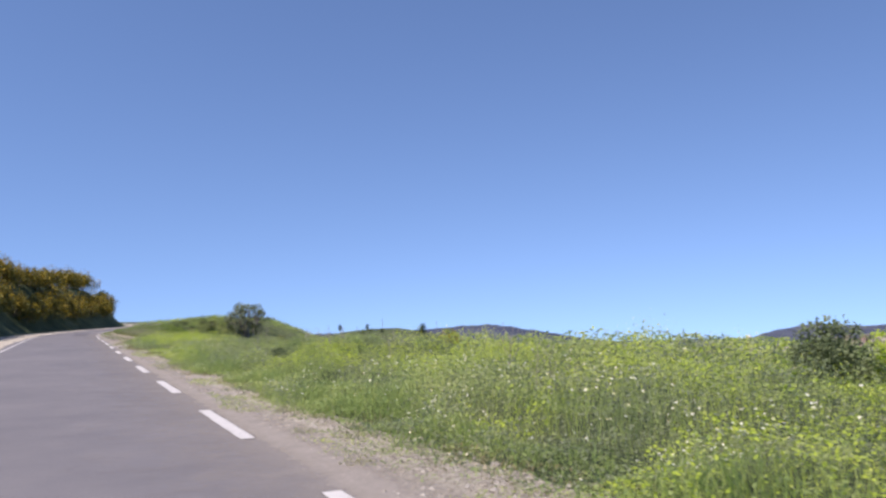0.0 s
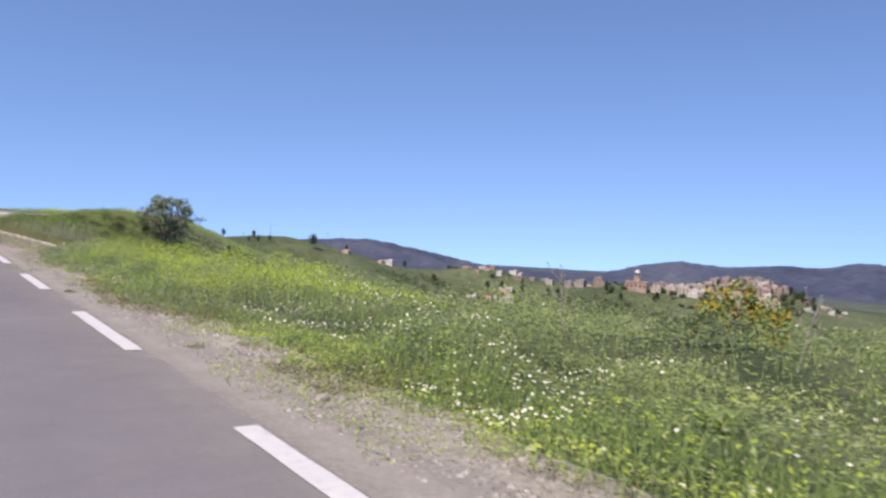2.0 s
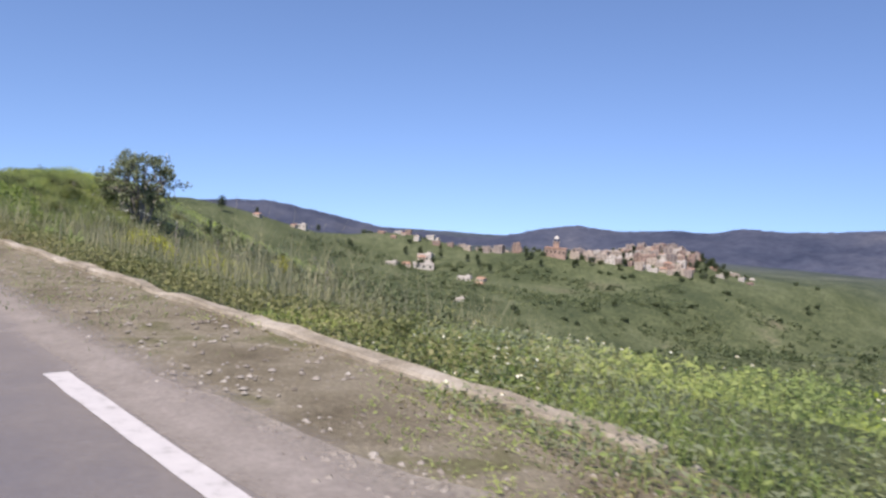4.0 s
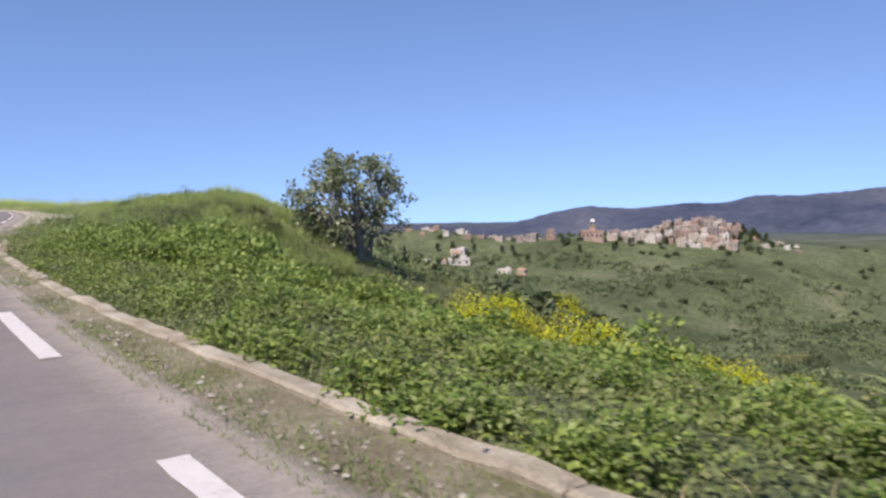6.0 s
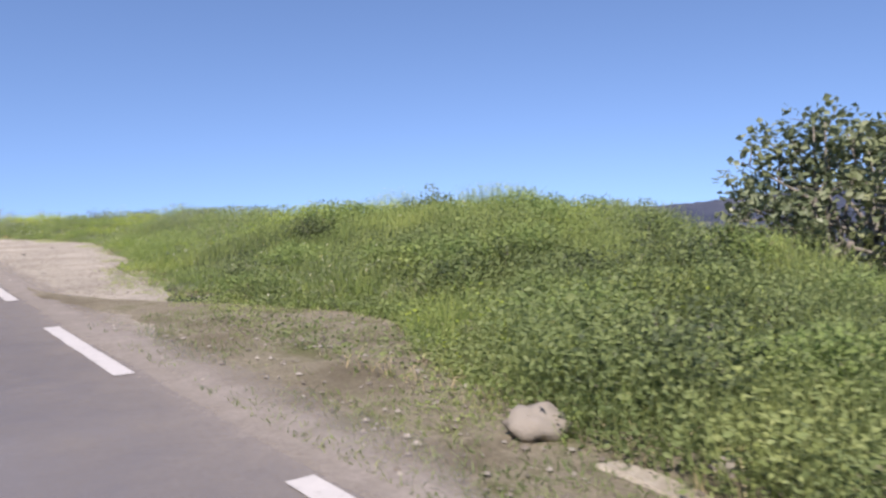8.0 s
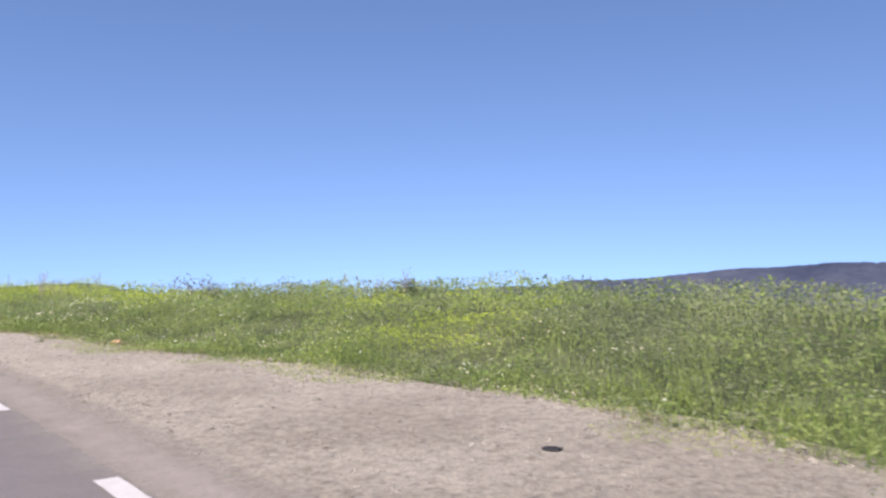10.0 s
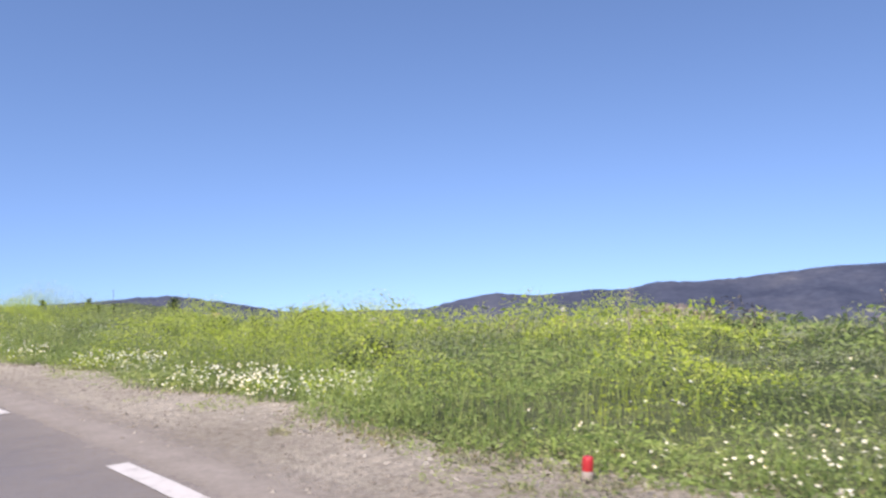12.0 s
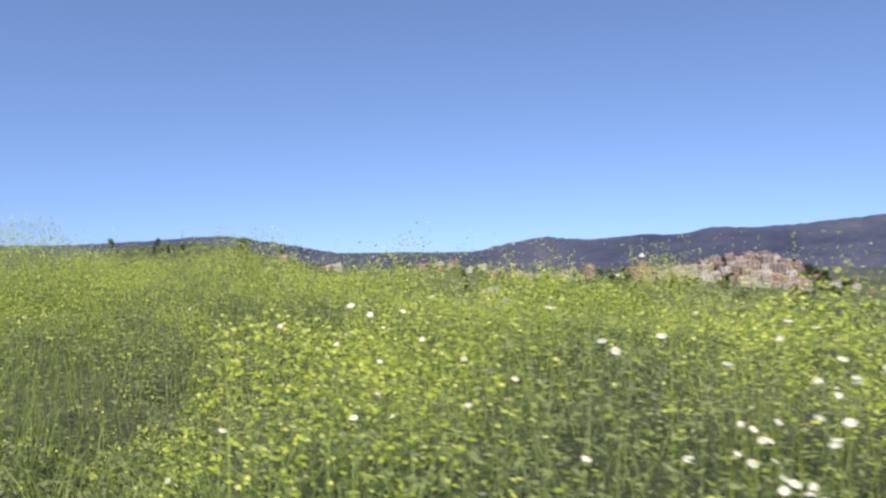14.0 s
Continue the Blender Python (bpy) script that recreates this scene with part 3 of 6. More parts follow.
# ------------------------------------------------------------ low wall beside the drop
low_wall = tagged(new("low_wall"), "weathered low concrete wall along the verge above the drop", "wall", kind="structure")
s_at, k = 52.0, 0
while s_at < 106.0:
    ln = 0.9 + 2.2 * float(vnoise(s_at, 0, 1.0, 60))
    s1 = min(s_at + ln, 106.4)
    a, b = off(s_at, float(wall_lat(s_at)) + 0.13), off(s1, float(wall_lat(s1)) + 0.13)
    bm = bmesh.new()
    L = math.dist(a, b) - 0.012
    low = 0.06 * float(vnoise(s_at, 3, 2.0, 61)) + (0.07 if s_at > 101 else 0)
    bmesh.ops.create_cube(bm, size=1.0, matrix=Matrix.Diagonal((0.19, L, 0.62, 1)))
    bmesh.ops.subdivide_edges(bm, edges=[e for e in bm.edges if abs((e.verts[0].co - e.verts[1].co).y) > L * 0.5], cuts=5)
    bmesh.ops.bevel(bm, geom=[e for e in bm.edges if e.verts[0].co.z > 0.2 and e.verts[1].co.z > 0.2 and len(e.link_faces) == 2 and abs(e.calc_face_angle(0)) > 1.0], offset=0.022, segments=1, affect='EDGES')
    for v in bm.verts:
        n = noise.noise_vector(Vector((v.co.x * 3 + k * 7.1, v.co.y * 2.2 + k * 3, v.co.z * 3)))
        v.co += n * 0.036
        v.co.z -= 0.07 * max(noise.noise(Vector((k * 3.7, v.co.y * 1.6 + k, 5.1))) - 0.05, 0) * (v.co.z > 0.2)
    seg = part("wall_segment", bm, M_CONC, low_wall)
    seg.matrix_basis = Matrix.Translation(((a[0] + b[0]) / 2, (a[1] + b[1]) / 2, -0.185 - low)) @ Matrix.Rotation(math.atan2(-(b[0] - a[0]), b[1] - a[1]), 4, 'Z') @ pose(0, 0, 0, 0, 5 * (float(vnoise(s_at, 7, 1.0, 62)) - 0.5), 1.2 * (float(vnoise(s_at, 9, 1.0, 63)) - 0.5))
    s_at, k = s1, k + 1


# ------------------------------------------------------------ meadow plants
def stuff(name, vf, mat, label, category):
    v = np.concatenate([a for a, _ in vf], 0)
    o, fs = 0, []
    for a, f in vf:
        fs.append(f + o)
        o += len(a)
    ob = raw(name, v, np.concatenate(fs, 0), mat)
    return tagged(ob, label, category, kind="stuff")


def pick(p, u, weight):
    keep = rng.uniform(0, 1, len(p)) < weight
    return p[keep], u[keep]


def pool(n, u0, u1, power=1.0):
    """Places in both meadows, south and north of the drop."""
    a, ua = sow(int(n * 0.40), -7, 57, u0, u1, power)
    b, ub = sow(int(n * 0.60), 106, 216, u0, u1, power)
    return np.concatenate([a, b]), np.concatenate([ua, ub])


U = rng.uniform


# stands of wild mustard: length along the line, side offset, radius, height above the growth around
STANDS = [(16.5, 3.9, 1.5, 0.42), (13.4, 5.7, 1.5, 0.42), (15.5, 8.4, 1.8, 0.4), (8.0, 7.0, 1.8, 0.4), (20.5, 5.5, 1.3, 0.35), (3.6, 5.0, 1.1, 0.35), (37.5, 3.2, 1.9, 0.32), (41.5, 3.4, 2.2, 0.32), (35.2, 4.2, 1.4, 0.32), (46, 3.2, 1.8, 0.3),
          (119.0, 11.0, 2.4, 0.2), (124.0, 10.0, 2.6, 0.2), (130.5, 14.0, 2.0, 0.2), (146.2, 5.2, 1.0, 0.25), (148.5, 6.5, 1.6, 0.25), (158.0, 5.2, 1.2, 0.2), (137.6, 6.8, 1.4, 0.08), (141.6, 8.2, 1.2, 0.12), (152.5, 7.0, 1.8, 0.2),
          (161.5, 9.5, 2.6, 0.45), (157.5, 4.0, 0.9, 0.25), (160.5, 3.8, 0.9, 0.3), (164.0, 4.4, 1.6, 0.62), (166.2, 3.0, 1.2, 0.4), (165.3, 7.0, 1.6, 0.65), (166.0, 11.8, 2.2, 0.35), (168.2, 5.5, 1.8, 0.66), (168.5, 9.0, 2.4, 0.58), (171.0, 12.0, 2.4, 0.45), (171.4, 6.6, 1.6, 0.55), (174.6, 9.0, 1.8, 0.45),
          (176.4, 4.3, 1.5, 0.45), (179.0, 6.6, 1.5, 0.5), (180.6, 4.2, 1.6, 0.4), (182.0, 1.9, 1.4, 0.3), (183.6, 4.8, 1.6, 0.45), (184.0, 8.0, 1.8, 0.5), (187.0, 3.0, 1.8, 0.35), (188.0, 6.5, 2.0, 0.45), (192.0, 4.5, 2.0, 0.45), (194.0, 9.0, 2.4, 0.5)]


def stands(x, y, lift=False):
    """Where the stands are, 0..1; with lift, how far they rise above the growth around."""
    rough = (fbm(x, y, 1.0, 84, 3) - 0.5) * 1.3
    w = np.zeros(np.shape(x))
    for s_, l_, r_, h_ in STANDS:
        sx, sy = off(s_, l_)
        k = 1.0 - np.hypot(x - sx, y - sy) / r_ + rough
        w = np.maximum(w, h_ * sstep(-0.1, 0.9, k) if lift else sstep(0.0, 0.45, k))
    return w


def lime(x, y):
    """Where the wild mustard stands thick, 0..1: loose drifts and the larger stands."""
    along = np.interp(y, [-6, 0, 5, 12, 20, 24, 32, 36, 52, 56, 104, 114, 122, 130, 140, 150, 158, 168, 177, 183, 206], [0.55, 0.6, 0.6, 0.5, 0.3, 0.05, 0.1, 0.25, 0.25, 0.1, 0.0, 0.0, 0.0, 0.0, 0.02, 0.1, 0.15, 0.2, 0.22, 0.25, 0.4])
    d = fbm(x, y, 3.0, 80, 3)
    w = sstep(0.66 - 0.24 * along, 0.72 - 0.24 * along, d) * np.minimum(1, 0.35 + along) * np.interp(y, [-6, 30, 40], [0.75, 0.75, 1.0])
    rim = x - line_x(y) - field_edge(y)
    w = np.maximum(w, 0.6 * sstep(1.4, 0.7, rim) * sstep(21, 24, y) * sstep(36, 33, y))
    return np.maximum(w, stands(x, y))


def canopy(x, y, u):
    """Height of the growth over the ground: rounded clumps, lower towards the gravel."""
    tall = np.interp(y, [-6, 6, 14, 22, 26, 30, 38, 46, 56, 106, 112, 122, 130, 140, 150, 160, 168, 176, 182, 206], [0.52, 0.58, 0.54, 0.60, 0.54, 0.38, 0.40, 0.36, 0.32, 0.5, 0.52, 0.5, 0.55, 0.56, 0.42, 0.48, 0.5, 0.62, 0.82, 0.85])
    c = 0.12 + 1.0 * sstep(0.3, 0.68, fbm(x, y, 1.3, 82, 3)) * (0.5 + 0.9 * vnoise(x, y, 3.4, 83)) + 0.15 * lime(x, y)
    top = np.where((y > 174) & (y < 181) & (u < 4.5), 0.98, 9.0)
    return np.minimum(tall * c + stands(x, y, True), top) * np.clip((u - field_edge(y) + 0.2) / np.interp(y, [118, 124, 138, 144, 178, 182], [0.9, 0.8, 0.8, 0.9, 0.9, 0.5]), 0.4, 1)


def crowns(n, u0, u1, power=1.0, deep=0.8, even=1.6):
    """Places in the upper part of the growth."""
    p, u = pool(n, u0, u1, power)
    c = canopy(p[:, 0], p[:, 1], u)
    q = p.copy()
    d = U(0, 1, len(p)) ** even
    q[:, 2] += c * (1 - deep * d)
    return q, u, d, c


kinds = {"grass": [], "weed": [], "sage": [], "lime": []}
fresh_leaves = []
for n, u0, u1, pw, s0, s1 in ((270000, -0.1, 3.0, 1.15, 0.015, 0.035), (250000, 3.0, 9.0, 1.2, 0.021, 0.044), (85000, 9.0, 22.0, 1.0, 0.065, 0.115), (22000, 22.0, 44.0, 1.0, 0.13, 0.22)):
    q, u, d, c = crowns(n, u0, u1, pw)
    x, y = q[:, 0], q[:, 1]
    dice = U(0, 1, n)
    li = lime(x, y) * 0.95 * sstep(0.8, 0.3, d)
    sg = sstep(0.46, 0.60, fbm(x, y, 2.6, 71, 3)) * 0.8
    gr = sstep(0.36, 0.5, fbm(x, y, 1.8, 72, 3)) * 0.75
    kind = np.where(dice < li, 0, np.where(U(0, 1, n) < sg, 1, np.where(U(0, 1, n) < gr, 2, 3)))
    fine = (y > 20) & (y < 35) & (U(0, 1, n) < 0.8)
    kind = np.where(fine & (kind == 3), 1, kind)
    hump = (y > 101) & (y < 119) & (U(0, 1, n) < 0.85)
    kind = np.where(hump & (U(0, 1, n) < 0.6), -1, np.where(hump & (kind == 2), 3, kind))
    fresh = (y > 121) & (y < 160) & (kind == 2) & (U(0, 1, n) < 0.7)
    size = U(s0, s1, n) * np.where(fine, 0.7, 1.0) * np.where(y > 173, 0.62, 1.0)
    fresh_leaves.append(leaves(q[fresh], size[fresh] * 0.75, 0.7, 3.0))
    kind = np.where(fresh, -1, kind)
    for k, nm, lg, tilt in ((0, "lime", 2.0, 0.9), (1, "sage", 2.8, 0.9), (2, "grass", 3.2, 0.7), (3, "weed", 2.2, 0.8)):
        m = kind == k
        kinds[nm].append(leaves(q[m], size[m] * (0.8, 0.72, 0.75, 0.8)[k], tilt, lg))

# grass blades bend over between the clumps
for n, u0, u1, pw, w0, w1 in ((70000, -0.12, 4.2, 1.25, 0.005, 0.010), (60000, 4.2, 14, 1.0, 0.008, 0.015), (12000, 14, 42, 1.0, 0.03, 0.05)):
    p, u = pool(n, u0, u1, pw)
    c = canopy(p[:, 0], p[:, 1], u)
    w_ = U(w0, w1, n)
    k = U(0, 1, n) < np.interp(p[:, 1], [20, 24, 50, 56, 115, 120, 170, 174], [0.5, 0.35, 0.35, 1, 1, 0.4, 0.4, 0.2])
    kinds["grass"].append(blades(p[k], np.maximum(c * U(0.6, 1.2, n), 0.05)[k], w_[k], 0.7))
p, u = sow(46000, 103, 121, 0.2, 13.0)
c = canopy(p[:, 0], p[:, 1], u)
hh, hw = np.maximum(c * U(0.6, 1.15, len(p)), 0.1), U(0.007, 0.014, len(p))
k = fbm(p[:, 0], p[:, 1], 2.4, 111, 2) + 0.035 * (u - 5.0) > 0.42
kinds["grass"].append(blades(p[k], hh[k] * 1.1, hw[k], 0.8))
stuff("hump_grass", [blades(p[~k], hh[~k], hw[~k], 0.8)], M_LUSH, "soft tall grass covering the hump beside the fig tree", "grass")
stuff("meadow_grass", kinds["grass"], M_GRASS, "tall fresh green grass of the roadside meadow", "grass")
stuff("fresh_grass", fresh_leaves, M_FRESH, "fresh green grass of the north meadow", "grass")
stuff("leafy_weeds", kinds["weed"], M_WEED, "leafy green weeds among the meadow grass", "weeds")
stuff("thistle_weeds", kinds["sage"], M_SAGE, "grey-green thistles and wild fennel in the meadow", "weeds")

# mustard: thin branching sprays over the clumps, blossom in small heads
petals = []
for n, u0, u1, pw, nf, r0, r1, sp in ((30000, 0.0, 4.0, 1.15, 5, 0.005, 0.009, 0.05), (22000, 4.0, 11.0, 1.0, 4, 0.009, 0.016, 0.09), (12000, 11.0, 34.0, 1.0, 4, 0.016, 0.03, 0.16)):
    p, u = pool(n, u0, u1, pw)
    p, u = pick(p, u, (0.008 + 0.97 * lime(p[:, 0], p[:, 1])) * np.interp(p[:, 1], [20, 24, 48, 54, 134, 138, 146, 150], [1, 0.5, 0.5, 1, 1, 0.6, 0.6, 1]))
    c = canopy(p[:, 0], p[:, 1], u) * (0.75 + 0.42 * U(0, 1, len(p)) ** 1.6)
    kinds["lime"].append(blades(p, c, U(0.003, 0.005, len(p)) * (1 + 14 * max(sp - 0.05, 0)), 0.5))
    top = p.copy()
    top[:, 2] += c
    q = np.repeat(top, nf, 0) + rng.normal(size=(len(p) * nf, 3)) * [sp, sp, sp * 0.6]
    v, f, _ = discs(q, U(r0, r1, len(q)), 4, 0.8)
    petals.append((v, f))
# bright leafy crowns of the last, thickest stands
p, u = sow(260000, 173, 206, 0.0, 9.0, 1.3)
p, u = pick(p, u, 0.12 + 0.88 * stands(p[:, 0], p[:, 1]))
c = canopy(p[:, 0], p[:, 1], u)
p[:, 2] += c * (1.02 - 0.42 * U(0, 1, len(p)) ** 1.4)
kinds["lime"].append(leaves(p, U(0.007, 0.017, len(p)), 0.9, 1.8))
p, u = sow(95000, 160, 200, -0.1, 6.5, 1.2)
p, u = pick(p, u, np.where(p[:, 1] > 174, 1.0, sstep(0.44, 0.6, fbm(p[:, 0], p[:, 1], 1.6, 147, 3))))
c = canopy(p[:, 0], p[:, 1], u)
p[:, 2] += c * U(0.05, np.where(p[:, 1] > 174, 0.8, 1.05), len(p))
dark_mass = leaves(p, U(0.010, 0.026, len(p)), 0.9, 2.0)
# broad green leaves low at the meadow's edge, where the rise meets the lay-by and above the first drop
low_leaves = []
for y0, y1, u0, u1, n in ((138.5, 146.0, 0.1, 3.6, 26000), (26.0, 37.0, 2.2, 9.5, 34000)):
    p, u = sow(n, y0, y1, u0, u1, 1.1)
    p, u = pick(p, u, sstep(0.40, 0.56, fbm(p[:, 0], p[:, 1], 1.5, 141, 3)))
    p[:, 2] += (canopy(p[:, 0], p[:, 1], u) + 0.06) * U(0.15, 1.05, len(p))
    low_leaves.append(leaves(p, U(0.012, 0.03, len(p)), 0.9, 1.9))
p, u = sow(26000, 174, 206, 0.3, 9.0, 1.2)
p, u = pick(p, u, 0.12 + 0.88 * stands(p[:, 0], p[:, 1]))
c = canopy(p[:, 0], p[:, 1], u)
p[:, 2] += c * (1.1 - 0.5 * U(0, 1, len(p)) ** 1.6)
q = np.repeat(p, 3, 0) + rng.normal(size=(len(p) * 3, 3)) * [0.014, 0.014, 0.012]
v, f, _ = discs(q, U(0.005, 0.009, len(q)), 5, 0.8)
petals.append((v, f))
# taller single sprays in the last, thickest stand
p, u = sow(900, 179.5, 204, 2.6, 9)
h = U(0.8, 1.28, len(p)) * np.interp(u, [0.8, 3, 9], [0.75, 0.95, 1.0])
kinds["lime"].append(blades(p, h, U(0.003, 0.006, len(p)), 0.3))
p[:, 2] += h
q = np.repeat(p, 5, 0) + rng.normal(size=(len(p) * 5, 3)) * [0.05, 0.05, 0.06]
v, f, _ = discs(q, U(0.006, 0.012, len(q)), 4, 0.8)
petals.append((v, f))
stuff("mustard_plants", kinds["lime"], M_MUSTLEAF, "yellow-green stems and leaves of flowering wild mustard", "wild mustard")
# blossom thick on top of every stand
p, u = pool(170000, 0.0, 15.0)
p, u = pick(p, u, stands(p[:, 0], p[:, 1]) * np.interp(p[:, 1], [20, 26, 48, 54, 132, 136, 148, 152], [1, 0.45, 0.45, 1, 1, 0.5, 0.5, 1]))
c = canopy(p[:, 0], p[:, 1], u)
p[:, 2] += c * (1.08 - 0.36 * U(0, 1, len(p)) ** 1.5)
q = np.repeat(p, 2, 0) + rng.normal(size=(len(p) * 2, 3)) * [0.03, 0.03, 0.02]
v, f, _ = discs(q, U(0.006, 0.010, len(q)) * np.repeat(np.interp(u, [3, 12], [1.0, 1.9]), 2), 4, 0.8)
petals.append((v, f))
stuff("broad_weeds", low_leaves, M_LUSH, "mid-green broad-leaved weeds low in the meadow", "weeds")
stuff("mustard_undergrowth", [dark_mass], M_LUSH, "mid-green leaves low among the wild mustard", "weeds")
stuff("mustard_blossom", petals, M_MUSTARD, "bright yellow wild mustard blossom", "flowers")


def daisies(p, h, r0, r1):
    q = p.copy()
    q[:, 2] += h
    r = U(r0, r1, len(q))
    v, f, ax = discs(q, r, 8, 0.35, np.array([-0.35, -0.3, 0]))
    v2, f2, _ = discs(q + ax * 0.004, r * 0.36, 6, 0.02, ax * 30)
    st = blades(p, h, np.full(len(p), 0.006), 0.12)
    return (v, f), (v2, f2), st


def daisy_weight(p, seed=90):
    along = np.interp(p[:, 1], [-6, 6, 12, 22, 26, 34, 44, 56, 106, 120, 130, 134, 140, 146, 150, 158, 174, 179], [0.9, 0.7, 0.2, 0.25, 1.0, 0.7, 0.12, 0.2, 0.1, 0.4, 0.4, 0.6, 0.5, 0.35, 0.25, 0.15, 0.4, 0.3])
    return along * sstep(0.53, 0.64, fbm(p[:, 0], p[:, 1], 1.7, seed, 2)) + 0.035 * along


W_, C_, S_ = [], [], []
p, u = pool(20000, 0.0, 2.6, 1.3)
p, u = pick(p, u, daisy_weight(p))
a, b, c = daisies(p, canopy(p[:, 0], p[:, 1], u) * U(0.75, 1.15, len(p)) + 0.04, 0.008, 0.013)
W_.append(a), C_.append(b), S_.append(c)
p, u = pool(5500, 2.6, 14)
p, u = pick(p, u, daisy_weight(p, 91))
a, b, c = daisies(p, canopy(p[:, 0], p[:, 1], u) * U(0.85, 1.15, len(p)), 0.010, 0.016)
W_.append(a), C_.append(b), S_.append(c)
p, u = sow(6500, 152, 177, -0.1, 1.0, 1.2)
p = p[rng.uniform(0, 1, len(p)) < sstep(0.5, 0.62, fbm(p[:, 0], p[:, 1], 1.8, 93, 2)) * np.interp(p[:, 1], [152, 157, 159, 163, 166, 170, 173, 177], [0.15, 0.3, 0.9, 0.8, 0.3, 0.6, 0.5, 0.2])]
a, b, c = daisies(p, U(0.06, 0.3, len(p)), 0.010, 0.017)
W_.append(a), C_.append(b), S_.append(c)
for s0, s1, l0, l1, n, h0, h1 in ((145.2, 151.5, 2.9, 6.2, 430, 0.9, 1.25), (142.0, 145.6, 3.6, 6.5, 130, 0.9, 1.2), (30.5, 37.0, 1.9, 3.6, 150, 0.7, 1.1), (1.5, 9.0, 1.7, 4.6, 330, 0.85, 1.2), (155.0, 158.0, 2.3, 5.0, 60, 0.8, 1.2)):
    sa, la = U(s0, s1, n), U(l0, l1, n)
    xa, ya = off(sa, la)
    p = np.stack([xa, ya, height(xa, ya)], 1)
    p = p[fbm(xa, ya, 1.1, 144, 2) > 0.42]
    a, b, c = daisies(p, canopy(p[:, 0], p[:, 1], p[:, 0] - line_x(p[:, 1])) * U(h0, h1, len(p)) + 0.04, 0.009, 0.0155)
    W_.append(a), C_.append(b), S_.append(c)
n = 62
p = np.stack([21.6 + rng.normal(size=n) * 0.5, 178.62 + rng.normal(size=n) * 0.3, np.zeros(n)], 1)
p[:, 2] = height(p[:, 0], p[:, 1])
a, b, c = daisies(p, U(0.45, 1.05, n), 0.012, 0.0185)
W_.append(a), C_.append(b), S_.append(c)
stuff("daisy_petals", W_, M_DAISY, "white daisies along the edge of the meadow", "flowers")
stuff("daisy_eyes", C_, M_DAISYEYE, "yellow centres of the white daisies", "flowers")
stuff("daisy_stems", S_, M_WEED, "thin green stems of the daisies", "flowers")

# dry straw on the verge and round the wall, sparse tufts on the gravel
g = []
y = U(55, 113, 60000)
p = np.stack([line_x(y) + 0.3 + (field_edge(y) - 0.1) * U(0, 1, len(y)), y, y * 0 + 0.012], 1)
p = p[rng.uniform(0, 1, len(p)) < (0.1 + 0.9 * (fbm(p[:, 0], p[:, 1], 1.2, 95) > 0.48)) * np.interp(p[:, 1], [66, 76], [0.35, 1.0])]
g.append(blades(p, U(0.025, 0.075, len(p)), U(0.005, 0.011, len(p)), 1.6))
g.append(leaves(p[::3] + np.array([0, 0, 0.015]), U(0.007, 0.015, len(p[::3])), 0.4, 2.6))
stuff("verge_grass", g, M_LUSH, "short sparse grass on the dry verge", "grass")
g = []
y = U(58, 112, 2600)
sd_ = wall_lat(y)
p = np.stack([line_x(y) + sd_ + 0.3 + np.abs(rng.normal(size=len(y))) * 0.35, y, y * 0], 1)
p[:, 2] = height(p[:, 0], p[:, 1])
p = p[rng.uniform(0, 1, len(p)) < (fbm(p[:, 0], p[:, 1], 2.5, 96) > 0.5)]
g.append(blades(p, U(0.06, 0.22, len(p)), U(0.005, 0.010, len(p)), 1.3))
for s_, l_ in ((99.6, 1.05), (99.9, 1.25), (100.6, 1.1), (98.6, 1.0), (99.0, 1.2), (101.4, 1.2), (98.0, 1.1), (84.2, 1.2), (70.5, 1.9), (90.5, 1.05), (66.7, 2.2), (66.9, 2.35), (66.4, 2.3), (71.8, 1.9), (73.0, 1.8), (69.2, 2.1), (75.2, 1.7), (68.0, 2.15), (64.8, 2.4)):
    cx, cy = off(s_, l_)
    p = np.stack([cx + rng.normal(size=150) * 0.14, cy + rng.normal(size=150) * 0.22, np.zeros(150)], 1)
    p[:, 2] = height(p[:, 0], p[:, 1])
    g.append(blades(p, U(0.05, 0.16, 150) * (1.7 if s_ > 97 else 1.0), U(0.005, 0.010, 150), 1.9))
p, u = pool(2600, -0.3, 0.5)
p[:, 2] = np.maximum(p[:, 2], 0.012)
g.append(blades(p, U(0.03, 0.12, len(p)), U(0.005, 0.010, len(p)), 1.3))
tp, _ = pool(1500, -0.6, 0.3)
tp = tp[(fbm(tp[:, 0], tp[:, 1], 1.1, 97) > 0.53) & (tp[:, 2] > -0.3)]
tp[:, 2] = np.maximum(tp[:, 2], 0.012)
tq = np.repeat(tp, 14, 0) + rng.normal(size=(len(tp) * 14, 3)) * [0.09, 0.09, 0.0]
tufts = leaves(tq + np.stack([tq[:, 0] * 0, tq[:, 0] * 0, U(0.0, 0.035, len(tq))], 1), U(0.010, 0.022, len(tq)), 0.45, 1.8)
mp, mu = pool(46000, -0.9, 1.2)
reach = fbm(mp[:, 0], mp[:, 1], 1.7, 103, 3)
mp = mp[(mu - field_edge(mp[:, 1]) > 0.35 - 2.0 * sstep(0.35, 0.8, reach)) & (mp[:, 2] > -0.3)]
mp[:, 2] = np.maximum(mp[:, 2], 0.012)
mq = np.repeat(mp, 4, 0) + rng.normal(size=(len(mp) * 4, 3)) * [0.035, 0.035, 0.0]
mq[:, 2] += U(0.0, 0.05, len(mq))
